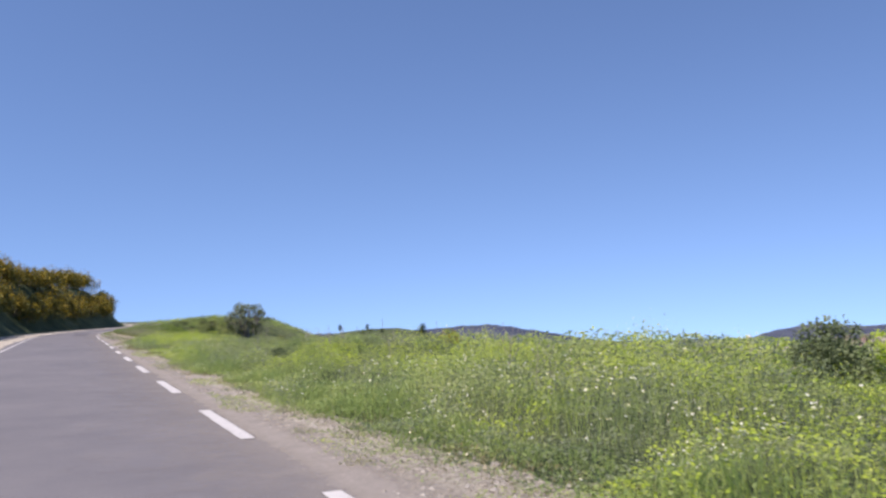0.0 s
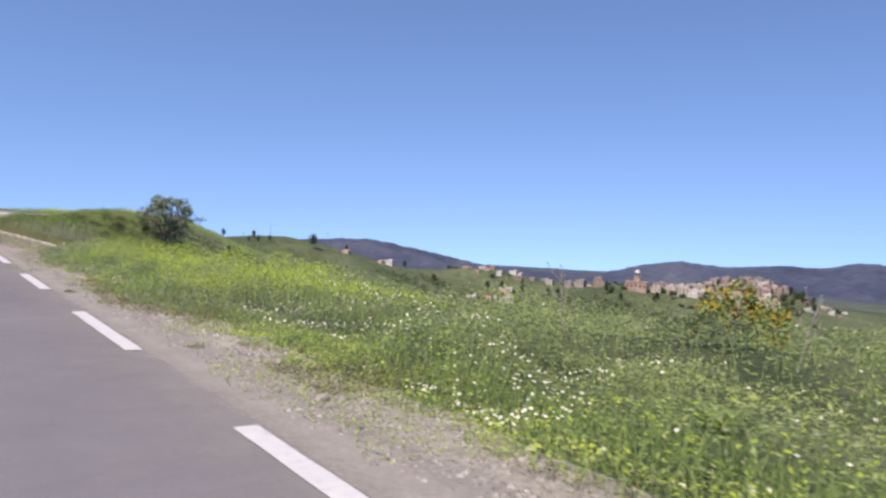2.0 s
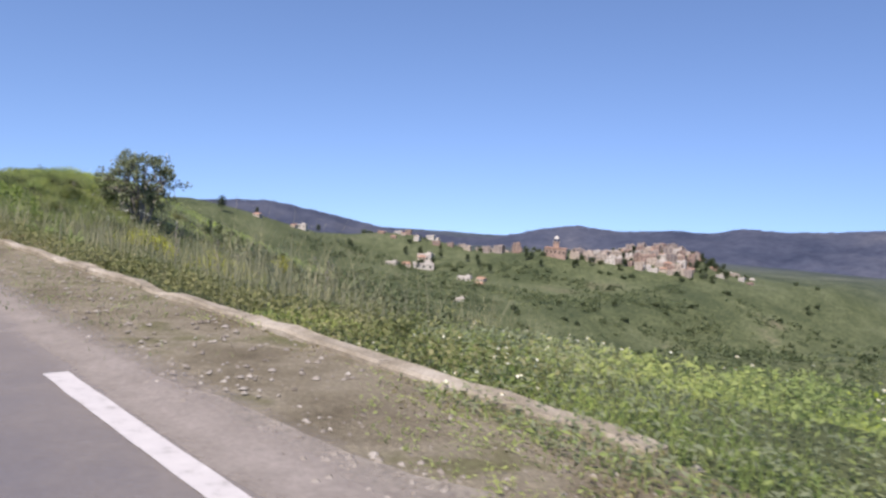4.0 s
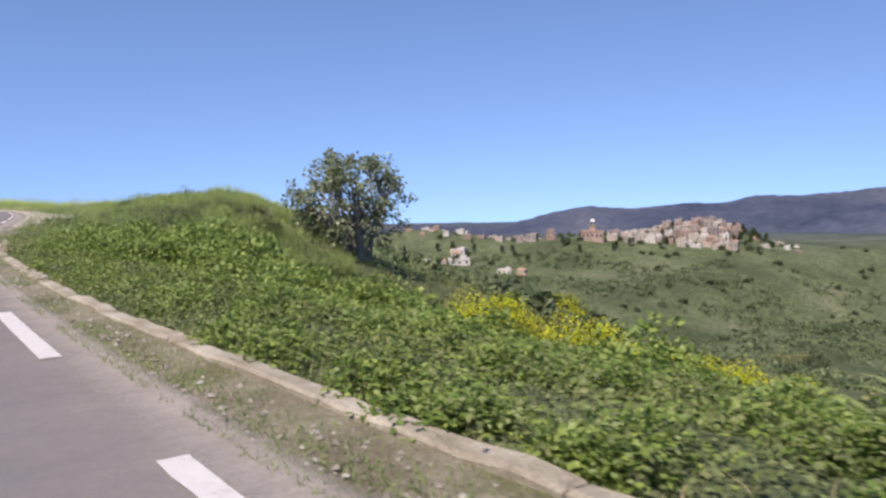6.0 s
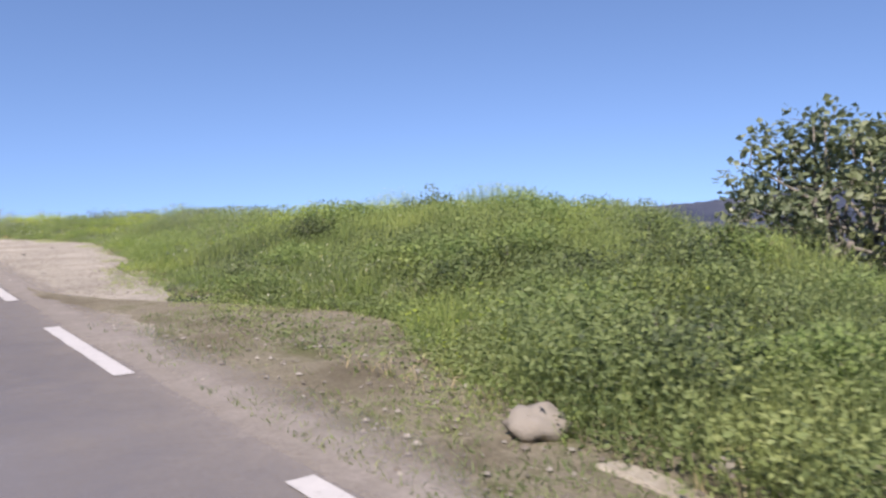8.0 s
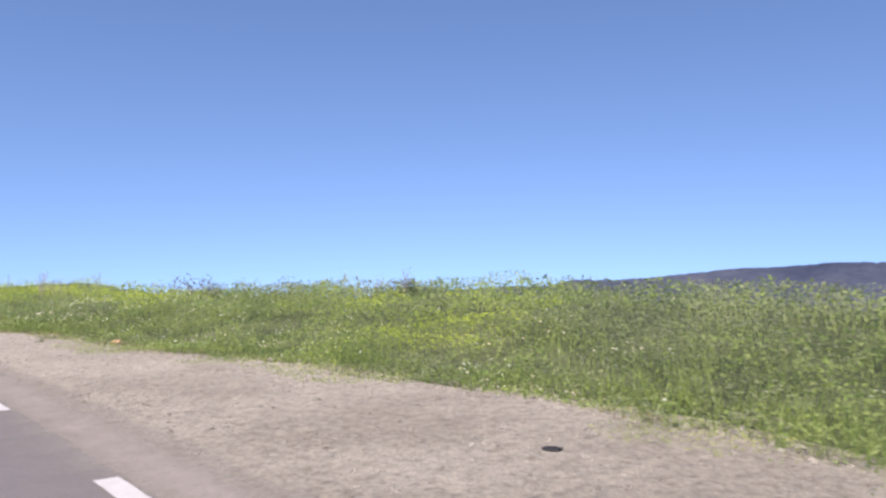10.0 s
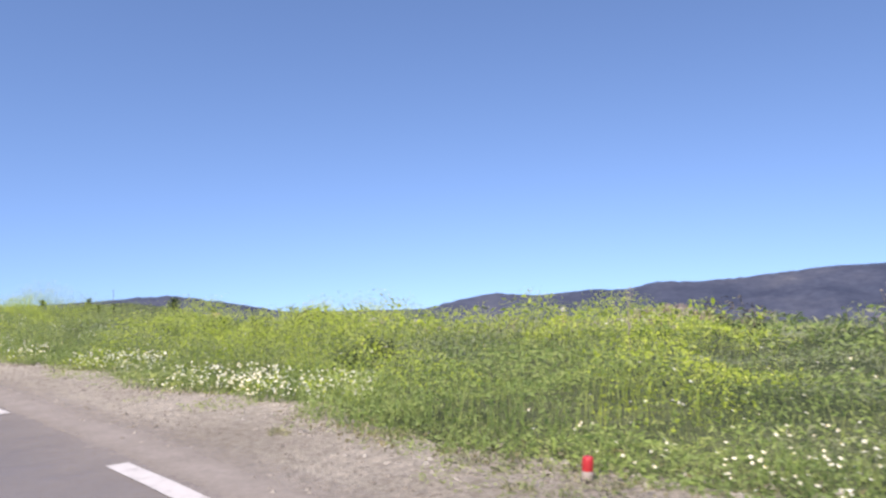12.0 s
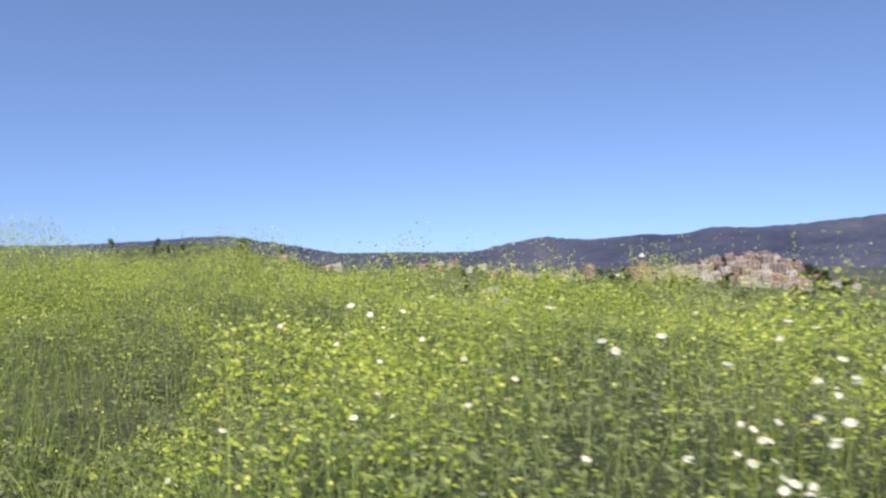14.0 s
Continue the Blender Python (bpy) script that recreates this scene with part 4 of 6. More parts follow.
stuff("matted_grass", [blades(mp[::3], U(0.02, 0.06, len(mp[::3])), U(0.006, 0.012, len(mp[::3])), 2.2), leaves(mq, U(0.008, 0.018, len(mq)), 0.6, 2.2)], M_GRASS, "low matted grass creeping over the gravel edge", "grass")
p, u = pool(34000, -0.15, 1.1)
c = canopy(p[:, 0], p[:, 1], u)
p[:, 2] = np.maximum(p[:, 2], 0.012)
stuff("edge_grass", [blades(p, c * U(0.35, 0.9, len(p)) + 0.03, U(0.006, 0.012, len(p)), 1.3)], M_FRESH, "fresh green grass along the edge of the meadows", "grass")
isl = []
for s0, s1, n in ((143.6, 150.5, 24), (152, 160, 14), (30, 44, 16), (4, 24, 18)):
    for _ in range(n):
        si = U(s0, s1)
        xi, yi = off(si, float(field_edge(float(line_at(si)[1]))) + U(-0.75, 0.15))
        ri, ni = U(0.05, 0.2), 150
        ang, rad_ = U(0, 6.283, ni), ri * np.sqrt(U(0, 1, ni))
        isl.append(np.stack([xi + np.cos(ang) * rad_, yi + np.sin(ang) * rad_ * 1.5, 0.014 + U(0, 0.05, ni) * (1 - (rad_ / ri) ** 2)], 1))
isl = np.concatenate(isl)
stuff("gravel_mats", [leaves(isl, U(0.008, 0.02, len(isl)), 0.6, 2.4)], M_PALE, "flat pale green mats of grass on the gravel", "grass")
stuff("gravel_tufts", [tufts], M_WEED, "low green tufts creeping onto the gravel", "grass")
bp, _ = pool(5200, -0.35, 0.55)
extra, _ = sow(2600, 28, 41, -0.4, 1.3)
bp = np.concatenate([bp, extra])
bp = bp[fbm(bp[:, 0], bp[:, 1], 1.6, 98) > 0.5]
bp[:, 2] = np.maximum(bp[:, 2], 0.012)
bq = np.repeat(bp, 8, 0) + rng.normal(size=(len(bp) * 8, 3)) * [0.06, 0.06, 0.0]
bq[:, 2] += U(0.0, 0.07, len(bq))
stuff("faded_weeds", [leaves(bq, U(0.010, 0.022, len(bq)), 0.8, 2.0)], M_FADED, "low faded brown-green weeds at the gravel edge", "weeds")
stuff("dry_grass", g, M_STRAW, "bleached dry grass along the wall and the gravel edge", "grass")

# growth down the slope below the wall
g = []
y = U(54, 108, 26000)
uu = 2.6 + 34 * U(0, 1, len(y)) ** 1.5
keep_ = (uu > 8) | (U(0, 1, len(y)) < 0.25)
y, uu = y[keep_], uu[keep_]
p = np.stack([line_x(y) + uu, y, y * 0], 1)
p[:, 2] = height(p[:, 0], p[:, 1])
g.append(blades(p, U(0.08, 0.28, len(p)) + uu * 0.008, 0.008 + uu * 0.0014, 1.2))
q = np.repeat(p[::3], 4, 0) + rng.normal(size=(len(p[::3]) * 4, 3)) * [0.2, 0.2, 0]
q[:, 2] += U(0.05, 0.5, len(q))
g.append(leaves(q, U(0.6, 1.2, len(q)) * np.repeat(0.026 + uu[::3] * 0.0032, 4)))
y = U(53, 112, 10000)
p = np.stack([line_x(y) + wall_lat(y) + 0.26 + np.abs(rng.normal(size=len(y))) * 0.5, y, y * 0], 1)
p[:, 2] = height(p[:, 0], p[:, 1])
q = np.repeat(p, 3, 0) + rng.normal(size=(len(p) * 3, 3)) * [0.05, 0.05, 0]
q[:, 2] += U(0.02, 0.28, len(q))
g.append(leaves(q[q[:, 1] < 76], U(0.018, 0.04, len(q))[q[:, 1] < 76]))
fringe = q[q[:, 1] >= 76][::2]
yl = U(100.5, 113, 6500)
lx = np.maximum(wall_lat(np.minimum(yl, 106)) + 0.35, field_edge(yl)) + 5.0 * U(0, 1, len(yl)) ** 1.3
lp = np.stack([line_x(yl) + lx, yl, yl * 0], 1)
lp[:, 2] = height(lp[:, 0], lp[:, 1])
lq = np.repeat(lp, 9, 0) + rng.normal(size=(len(lp) * 9, 3)) * [0.07, 0.07, 0]
lh = 0.25 + 1.5 * sstep(0.35, 0.75, fbm(lp[:, 0], lp[:, 1], 1.1, 99, 3)) * (0.4 + 0.9 * vnoise(lp[:, 0], lp[:, 1], 2.8, 100))
lq[:, 2] += U(0.02, 0.42, len(lq)) * np.repeat(lh, 9)
yf = U(77, 105, 9000)
fp = np.stack([line_x(yf) + wall_lat(yf) + 0.3 + 6.5 * U(0, 1, len(yf)), yf, yf * 0], 1)
fp[:, 2] = height(fp[:, 0], fp[:, 1])
fq = np.repeat(fp, 6, 0) + rng.normal(size=(len(fp) * 6, 3)) * [0.12, 0.12, 0]
fq[:, 2] += U(0.02, 0.22, len(fq))
stuff("bramble_undergrowth", [leaves(fq, U(0.02, 0.045, len(fq)), 0.8, 1.6)], M_THORN, "dark low growth under the brambles", "weeds")
stuff("lush_weeds", [leaves(fringe, U(0.014, 0.032, len(fringe)), 0.8, 1.8), leaves(lq, U(0.016, 0.036, len(lq)), 0.8, 1.9), blades(lp, U(0.15, 0.5, len(lp)) * np.minimum(lh, 1.2), U(0.005, 0.010, len(lp)), 0.7)], M_LUSH, "lush mid-green weeds behind the end of the wall", "weeds")
# tall pale grass above the first stretch of the wall
yt = U(56.5, 73, 6500)
lt = wall_lat(yt) + 0.5 + 4.6 * U(0, 1, len(yt))
tp_ = np.stack([line_x(yt) + lt, yt, yt * 0], 1)
tp_[:, 2] = height(tp_[:, 0], tp_[:, 1])
tp_ = tp_[fbm(tp_[:, 0], tp_[:, 1], 1.3, 101) > 0.5]
stuff("tall_pale_grass", [blades(tp_, U(0.35, 1.25, len(tp_)), U(0.005, 0.012, len(tp_)), 0.6)], M_PALE, "tall pale grey-green grass behind the low wall", "grass")
# wild carrot: thin pale stems with flat white heads
sa, la = U(66.4, 68.6, 26), U(3.9, 5.8, 26)
xa, ya = off(sa, la)
cp = np.stack([xa, ya, height(xa, ya)], 1)
ch = U(0.75, 1.4, len(cp))
stuff("wild_carrot_stems", [blades(cp, ch, np.full(len(cp), 0.008), 0.15)], M_PALE, "thin pale stems of wild carrot behind the wall", "flowers")
cq = np.repeat(cp + np.stack([ch * 0, ch * 0, ch], 1), 5, 0) + rng.normal(size=(len(cp) * 5, 3)) * [0.03, 0.03, 0.01]
v, f, _ = discs(cq, U(0.010, 0.018, len(cq)), 6, 0.4)
stuff("wild_carrot_heads", [(v, f)], M_DAISY, "flat white flower heads of wild carrot behind the wall", "flowers")
stuff("slope_growth", g, M_SCRUB, "rough olive-green growth on the slope below the wall", "weeds")

# loose gravel
y = np.concatenate([U(-6, 56, 24000), U(110, 200, 15000)])
uu = 0.35 + (field_edge(y) + 0.1 - 0.35) * U(0, 1, len(y)) ** 0.7
ye = np.concatenate([U(-6, 54, 2400), U(114, 190, 4600)])
y, uu = np.concatenate([y, ye]), np.concatenate([uu, field_edge(ye) + 0.05 + rng.normal(size=len(ye)) * 0.2])
p = np.stack([line_x(y) + uu, y, y * 0 + 0.016], 1)
r = 0.006 + np.where(y < 60, 0.034, 0.030) * U(0, 1, len(y)) ** 3.0
r[-len(ye):] = 0.008 + 0.05 * U(0, 1, len(ye)) ** 2.2
yv = U(54, 112, 5200)
uv = 0.4 + (verge_lat(1.0)(yv) - 0.5) * U(0, 1, len(yv))
p = np.concatenate([p, np.stack([line_x(yv) + uv, yv, yv * 0 + 0.035], 1)])
r = np.concatenate([r, 0.006 + 0.034 * U(0, 1, len(yv)) ** 3.0])
dirs = np.array([[1, 0, 0], [0, 1, 0], [-1, 0, 0], [0, -1, 0], [0.2, 0.1, 0.5], [0, 0, -0.4]])
v = p[:, None, :] + dirs[None] * r[:, None, None] * U(0.6, 1.3, (len(p), 6, 1))
b = (np.arange(len(p)) * 6)[:, None]
f = np.concatenate([b + [[i, (i + 1) % 4, 4]] for i in range(4)] + [b + [[(i + 1) % 4, i, 5]] for i in range(4)], 0)
gravel = raw("gravel", v.reshape(-1, 3), f, M_STONE)
tagged(gravel, "loose pale stones scattered on the shoulder", "gravel", kind="stuff")


# ------------------------------------------------------------ bushes and trees
def clump_leaves(centres, radii, n, size, long=1.4, flat=1.0):
    k = rng.integers(0, len(centres), n)
    d = rng.normal(size=(n, 3))
    d /= np.linalg.norm(d, axis=1)[:, None]
    rad = radii[k] * U(0.55, 1.05, n)
    p = centres[k] + d * rad[:, None] * [1, 1, flat]
    return leaves(p, U(size * 0.6, size * 1.3, n), long=long), p


def bush(name, rx, ry, rz, nclump, nleaf, size, mat, label, category, blossom=None, share=0.5, long=1.4, stem_mat=None, group=""):
    """A shrub: woody stems that fork from the base, and clumps of leaves round their tips."""
    root = tagged(new(name), label, category, group)
    th, ph = U(0, 6.283, nclump), U(0.0, 1.0, nclump)
    rad = U(0.45, 0.9, nclump)
    c = np.stack([np.cos(th) * np.sqrt(1 - ph ** 2) * rad * rx, np.sin(th) * np.sqrt(1 - ph ** 2) * rad * ry, rz * (0.18 + 0.72 * ph * rad / 0.9)], 1)
    cr = U(0.22, 0.38, nclump) * min(rx, ry, rz * 1.6)
    (v, f), _ = clump_leaves(c, cr, nleaf, size, long)
    v[:, 2] = np.maximum(v[:, 2], 0.02)
    fo = raw("foliage", v, f, mat)
    fo.parent = root
    if blossom is not None:
        top = np.argsort(c[:, 2] - 0.15 * np.abs(c[:, 0]))[int(nclump * 0.25):]
        (v, f), _ = clump_leaves(c[top], cr[top] * 1.1, int(nleaf * share), size * 0.8)
        bl = raw("blossom", v, f, blossom)
        bl.parent = root
    bm = bmesh.new()
    for i in range(0, nclump, 3):
        a = Vector((c[i][0] * 0.12, c[i][1] * 0.12, -0.15))
        m = Vector((c[i][0] * 0.5, c[i][1] * 0.5, c[i][2] * 0.62))
        tube(bm, [a, m, Vector(c[i])], [0.022 * rz ** 0.5, 0.014 * rz ** 0.5, 0.005], 5)
    # all stems rise from one rootstock below the ground
    bmesh.ops.pointmerge(bm, verts=[v_ for v_ in bm.verts if v_.co.z < -0.08], merge_co=(0, 0, -0.15))
    part("branching_stem", bm, stem_mat or M_BARK, root)
    return root


def repeat(ob, m):
    """A copy at the pose m, whatever the size of the first one."""
    return copy_thing(ob, m @ Matrix.Diagonal((1 / ob.scale[0], 1 / ob.scale[1], 1 / ob.scale[2], 1)))


def stand(ob, x, y, rz=0.0, sc=1.0, sink=0.05, copy=True):
    m = Matrix.Translation((x, y, float(height(x, y)) - sink)) @ Matrix.Rotation(rz, 4, 'Z') @ Matrix.Diagonal((sc, sc, sc, 1))
    if copy:
        return repeat(ob, m)
    ob.matrix_basis = m
    return ob


def fill(obs, spots):
    """Stands copies of the given bushes; each spot is x, y, the height that its top reaches."""
    first = [True] * len(obs)
    for i, (xb, yb, top) in enumerate(spots):
        k = i % len(obs)
        zb = float(height(xb, yb))
        sc = min(max((top - zb + 0.08) / 1.0, 0.35), 1.8)
        m = Matrix.Translation((xb, yb, zb - 0.08)) @ Matrix.Rotation(U(0, 6.28), 4, 'Z') @ Matrix.Diagonal((0.28 + 0.55 * sc, 0.28 + 0.55 * sc, sc, 1))
        if first[k]:
            obs[k].matrix_basis = m
        else:
            repeat(obs[k], m)
        first[k] = False


brambles = [bush("bramble_bush", 1.2, 1.2, 0.95, 22, 2000, 0.09, M_BRAMBLE, "dense bramble bush with glossy green leaves below the wall", "bush", group="brambles below the wall") for _ in range(3)]
spots = []
for i in range(120):
    row = i // 24
    yb = 78.5 + (i % 24) * 1.08 + U(-0.4, 0.4)
    ub = float(wall_lat(yb)) + 0.68 + row * 1.2 + U(-0.2, 0.4) + 0.75 * float(sstep(93, 103, yb))
    top = float(np.interp(yb, [78, 82, 87, 92, 96, 100, 104], [-0.1, 0.02, 0.14, 0.25, 0.33, 0.33, 0.2])) - float(np.interp(yb, [78, 90, 96], [0.24, 0.2, 0.05])) * max(ub - 3.4, 0) + 0.12 * float(sstep(92, 97, yb)) + U(-0.48, 0.26) - (0.2, 0.05, 0, 0, 0)[row]
    spots.append((float(line_x(yb)) + ub, yb, top))
fill(brambles, spots)
thorns = [bush("thorn_bush", 1.2, 1.2, 0.95, 30, 1400, 0.085, M_THORN, "dark thorny scrub on the slope below the wall", "bush", group="thorny scrub below the wall") for _ in range(2)]
spots = []
for i in range(134):
    if i < 64:
        yb = 56 + (i % 21) * 1.1 + U(-0.4, 0.4)
        ub = float(wall_lat(yb)) + 1.15 + (i // 21) * 1.35 + U(-0.3, 0.4)
        top = -0.12 - 0.16 * max(ub - 3.2, 0) + U(-0.3, 0.28) - 0.15 * (i < 21)
    else:
        yb, ub = (U(60, 112), U(8, 34)) if i < 84 else (U(92, 110), U(8, 14)) if i < 102 else (U(69, 84), U(5, 11))
        top = float(height(float(line_x(yb)) + ub, yb)) + (U(0.3, 0.7) if i < 102 else U(0.35, 0.75))
    spots.append((float(line_x(yb)) + ub, yb, top))
fill(thorns, spots)
broom = bush("broom_bush", 1.5, 1.5, 1.7, 30, 2600, 0.055, M_BROOMDARK, "broom bush in full bright yellow bloom on the slope", "bush", M_BROOM, 2.2, 2.2, group="yellow broom")
for i, (xb, yb, sb) in enumerate([(20.5, 93.5, 1.45), (21.9, 94.8, 1.25), (19.2, 92.4, 1.15), (22.4, 92.8, 1.2), (21.0, 91.4, 1.1), (16.0, 93.4, 1.25), (15.0, 92.5, 1.05), (17.1, 94.4, 1.2), (16.1, 85.2, 0.8), (17.3, 86.3, 0.95), (18.5, 87.8, 1.05), (19.8, 89.4, 1.1), (30.3, 103.0, 1.1)]):
    stand(broom, xb, yb, i * 1.3, sb, 0.1, i > 0)
mound_shrub = bush("low_shrub", 0.9, 0.9, 0.7, 18, 1500, 0.04, M_SHRUB, "low dark green shrub on the grassy hump", "bush", group="low shrubs on the hump")
for i in range(45):
    yb = U(102.5, 117)
    xb = float(line_x(yb) + field_edge(yb)) + U(1.2, 6.2)
    sb = U(0.55, 1.15)
    if i % 2 and i < 40:
        continue
    if i > 40:
        xb, yb, sb = ((5.0, 23.5, 0.65), (5.2, 23.9, 0.5), (5.9, 24.4, 0.8), (7.5, 31.0, 0.9))[i - 41]
    stand(mound_shrub, xb, yb, i * 0.9, sb, 0.05, i > 0)

weed_clumps = [bush("weed_clump", 0.75, 0.75, 0.6, 16, 1300, 0.034, m_, l_, "plant", group="tall weeds on the hump", long=2.2)
               for m_, l_ in ((M_WEED, "light green clump of tall weeds on the hump"), (M_PALE, "pale dry clump of grassy weeds behind the wall"), (M_LUSH, "lush green clump of weeds on the hump"))]
first = [True] * 3
for i in range(64):
    yb = U(99.5, 117)
    k = (0, 2, 0, 1, 0, 2, 0)[i % 7]
    xb = float(line_x(yb) + max(float(field_edge(yb)), float(wall_lat(min(yb, 106.0))) + 0.4)) + (U(0.3, 0.9) if k == 1 else U(0.6, 7.5))
    stand(weed_clumps[k], xb, yb, i * 0.9, U(0.35, 0.6) if k == 1 else U(0.55, 1.1), 0.05, not first[k])
    first[k] = False


def fig_tree():
    """Several leaning stems, forking limbs, large leaves in loose tufts with gaps."""
    root = tagged(new("fig_tree"), "broad fig tree with grey limbs and large leaves on the slope", "tree")
    bm = bmesh.new()
    tips = []
    for i in range(8):
        a = i * 0.785 + U(-0.3, 0.3)
        lean = U(0.35, 0.75) if i < 6 else 0.15
        p0 = Vector((math.cos(a) * 0.2, math.sin(a) * 0.2, -0.3))
        p1 = Vector((math.cos(a) * lean, math.sin(a) * lean, U(0.9, 1.3)))
        p2 = Vector((math.cos(a) * lean * 2.1, math.sin(a) * lean * 2.1, U(1.9, 2.5)))
        tube(bm, [p0, (p0 + p1) / 2 + Vector((0.06, -0.05, 0)), p1, p2], [0.13, 0.11, 0.085, 0.055], 7)
        for j in range(10):
            b = a + U(-0.75, 0.75) if i < 6 else U(0, 6.28)
            el = U(-0.95, 1.4)
            rad = U(0.62, 0.94)
            e2 = Vector((math.cos(b) * math.cos(el) * 2.75 * rad, math.sin(b) * math.cos(el) * 2.75 * rad, 1.95 + math.sin(el) * 2.05 * rad))
            base = p1.lerp(p2, U(0.0, 1.0))
            e1 = base.lerp(e2, 0.5) + Vector((0, 0, 0.18))
            tube(bm, [base, e1, e2], [0.038, 0.024, 0.010], 5)
            for q in range(3):
                t0 = e1.lerp(e2, U(0.2, 1.0))
                t1 = t0 + Vector((U(-0.45, 0.45), U(-0.45, 0.45), U(-0.05, 0.4)))
                tube(bm, [t0, (t0 + t1) / 2, t1], [0.010, 0.008, 0.005], 4)
                tips.append(t1)
            tips.append(e2)
    part("trunk", bm, M_BARK, root, "pale grey forked limbs", True)
    c = np.array(tips)
    (v, f), _ = clump_leaves(c, np.full(len(c), 0.22), 7000, 0.118, 1.15)
    fo = raw("crown", v, f, M_FIG)
    fo.parent = root
    return root


fig = fig_tree()
fig_z = float(height(21.25, 107.5)) - 0.45
fig_k = (3.05 - fig_z) / max(v.co.z for v in fig.children[1].data.vertices)
fig.matrix_basis = Matrix.Translation((21.25, 107.5, fig_z)) @ Matrix.Diagonal((1.27, 1.27, fig_k, 1))

dark_shrub = bush("dark_shrub", 0.6, 0.6, 0.85, 18, 1500, 0.05, M_SHRUB, "low dark shrub at the edge of the flowering meadow", "bush", group="dark shrubs in the meadow")
for i, (xb, yb, sb) in enumerate([(4.6, 23.3, 0.62), (5.2, 23.9, 0.5), (22.9, 160.6, 0.6), (24.2, 161.4, 0.7), (32.0, 172.8, 1.25), (33.2, 173.8, 1.45), (34.6, 174.4, 1.5), (36.0, 177.9, 1.5), (37.6, 178.6, 1.7), (27.4, 171.3, 0.75), (28.3, 172.2, 0.8), (26.7, 172.2, 0.55), (29.0, 171.2, 0.8), (25.2, 174.7, 0.5), (24.5, 174.2, 0.42)]):
    stand(dark_shrub, xb, yb, i * 0.9, sb, 0.05, i > 0)
right_bush = bush("round_bush", 0.95, 0.95, 1.35, 34, 4600, 0.055, M_BRUSH, "round dark green bush standing in the flowering meadow", "bush")
stand(right_bush, 10.6, 7.0, 0.4, 1.0, 0.05, False)
green_bush = bush("light_green_bush", 0.9, 0.9, 1.1, 22, 2200, 0.05, M_MUSTLEAF, "light green bush in the flowering meadow", "bush")
stand(green_bush, 11.8, 6.4, 0.0, 1.0, 0.05, False)
ochre_bush = bush("broom_bush", 1.3, 1.3, 2.3, 34, 4200, 0.10, M_WEED, "tall bush with fading orange-yellow bloom below the meadow", "bush", M_OCHRE, 0.9)
stand(ochre_bush, 18.2, 38.2, 0.0, 1.3, 0.1, False)
field_bush = bush("field_bush", 1.2, 1.2, 1.5, 26, 2400, 0.07, M_SHRUB, "dark green bush at the foot of the meadow", "bush", group="bushes below the meadow")
for i, (xb, yb, sb) in enumerate([(21.4, 37.4, 0.9), (23, 40.5, 1.0), (26, 46, 1.0), (18, 52, 0.8), (30, 40, 1.1), (33, 58, 1.2), (24, 60, 0.9), (40, 152, 0.5), (30, 143, 0.55), (37, 160, 0.6)]):
    stand(field_bush, xb, yb, i * 0.8, sb, 0.08, i > 0)

# the flowering bank across the road
bank_bush = [bush("bank_bush", 1.9, 1.9, 2.5, 30, 1050, 0.16, M_BROOMDARK, "dense bush with ochre bloom on the road bank", "bush", M_OCHRE, 0.8, group="bushes on the bank") for _ in range(2)]
first = [True] * 2
for i in range(48):
    yb = 66 + (i % 24) * 3.6 + U(-1.0, 1.0)
    ub = -10.8 - (i // 24) * 3.6 + U(-0.7, 0.7)
    k = i % 2
    stand(bank_bush[k], float(line_x(yb)) + ub, yb, U(0, 6.28), U(1.0, 1.4), 0.15, not first[k])
    first[k] = False


def round_tree(name, h, r, nleaf, size, mat, label, slim=False, group=""):
    root = tagged(new(name), label, "tree", group)
    bm = bmesh.new()
    tube(bm, [(0, 0, -0.4), (0.05, 0, h * 0.3), (0, 0.05, h * 0.75)], [0.16, 0.12, 0.04], 7)
    nb = 14
    c = []
    for i in range(nb):
        a, z = i * 2.4, h * (0.32 + 0.6 * i / nb)
        w = r * (1.0 - 0.75 * abs(i / nb - 0.35)) * (0.8 + 0.3 * math.sin(i * 5.1))
        e = Vector((math.cos(a) * w * 0.7, math.sin(a) * w * 0.7, z + 0.1 * h))
        tube(bm, [(0, 0, z - 0.1 * h), e * 0.5 + Vector((0, 0, z * 0.5 - 0.02 * h)), e], [0.05, 0.035, 0.015], 5)
        c += [e, e * 0.6 + Vector((0, 0, z * 0.4))]
    part("trunk", bm, M_BARK, root)
    c = np.array(c)
    (v, f), _ = clump_leaves(c, np.full(len(c), r * 0.42), nleaf, size, 1.3)
    cr = raw("crown", v, f, mat)
    cr.parent = root
    return root


dark_tree = round_tree("dark_tree", 9.5, 3.8, 900, 0.55, M_DARKLEAF, "dark round tree on the far hillside", group="trees on the far hills")
for i, (xb, yb, sb) in enumerate([(239.6, 537.3, 1.0), (205, 560, 0.55), (212, 548, 0.45), (176, 470, 0.5), (192, 585, 0.6), (278, 560, 0.5), (330, 560, 0.6), (60, 300, 0.55), (43, 330, 0.75), (39, 322, 0.5), (66, 250, 0.62), (71, 247, 0.5), (5.5, 168, 0.42), (7.6, 178, 0.42), (6.6, 190, 0.35)]):
    stand(dark_tree, xb, yb, i * 1.1, sb, 0.1, i > 0)
slim_tree = round_tree("cypress_tree", 9.0, 1.1, 700, 0.4, M_DARKLEAF, "slim dark cypress on the far ridge", group="cypresses on the ridge")
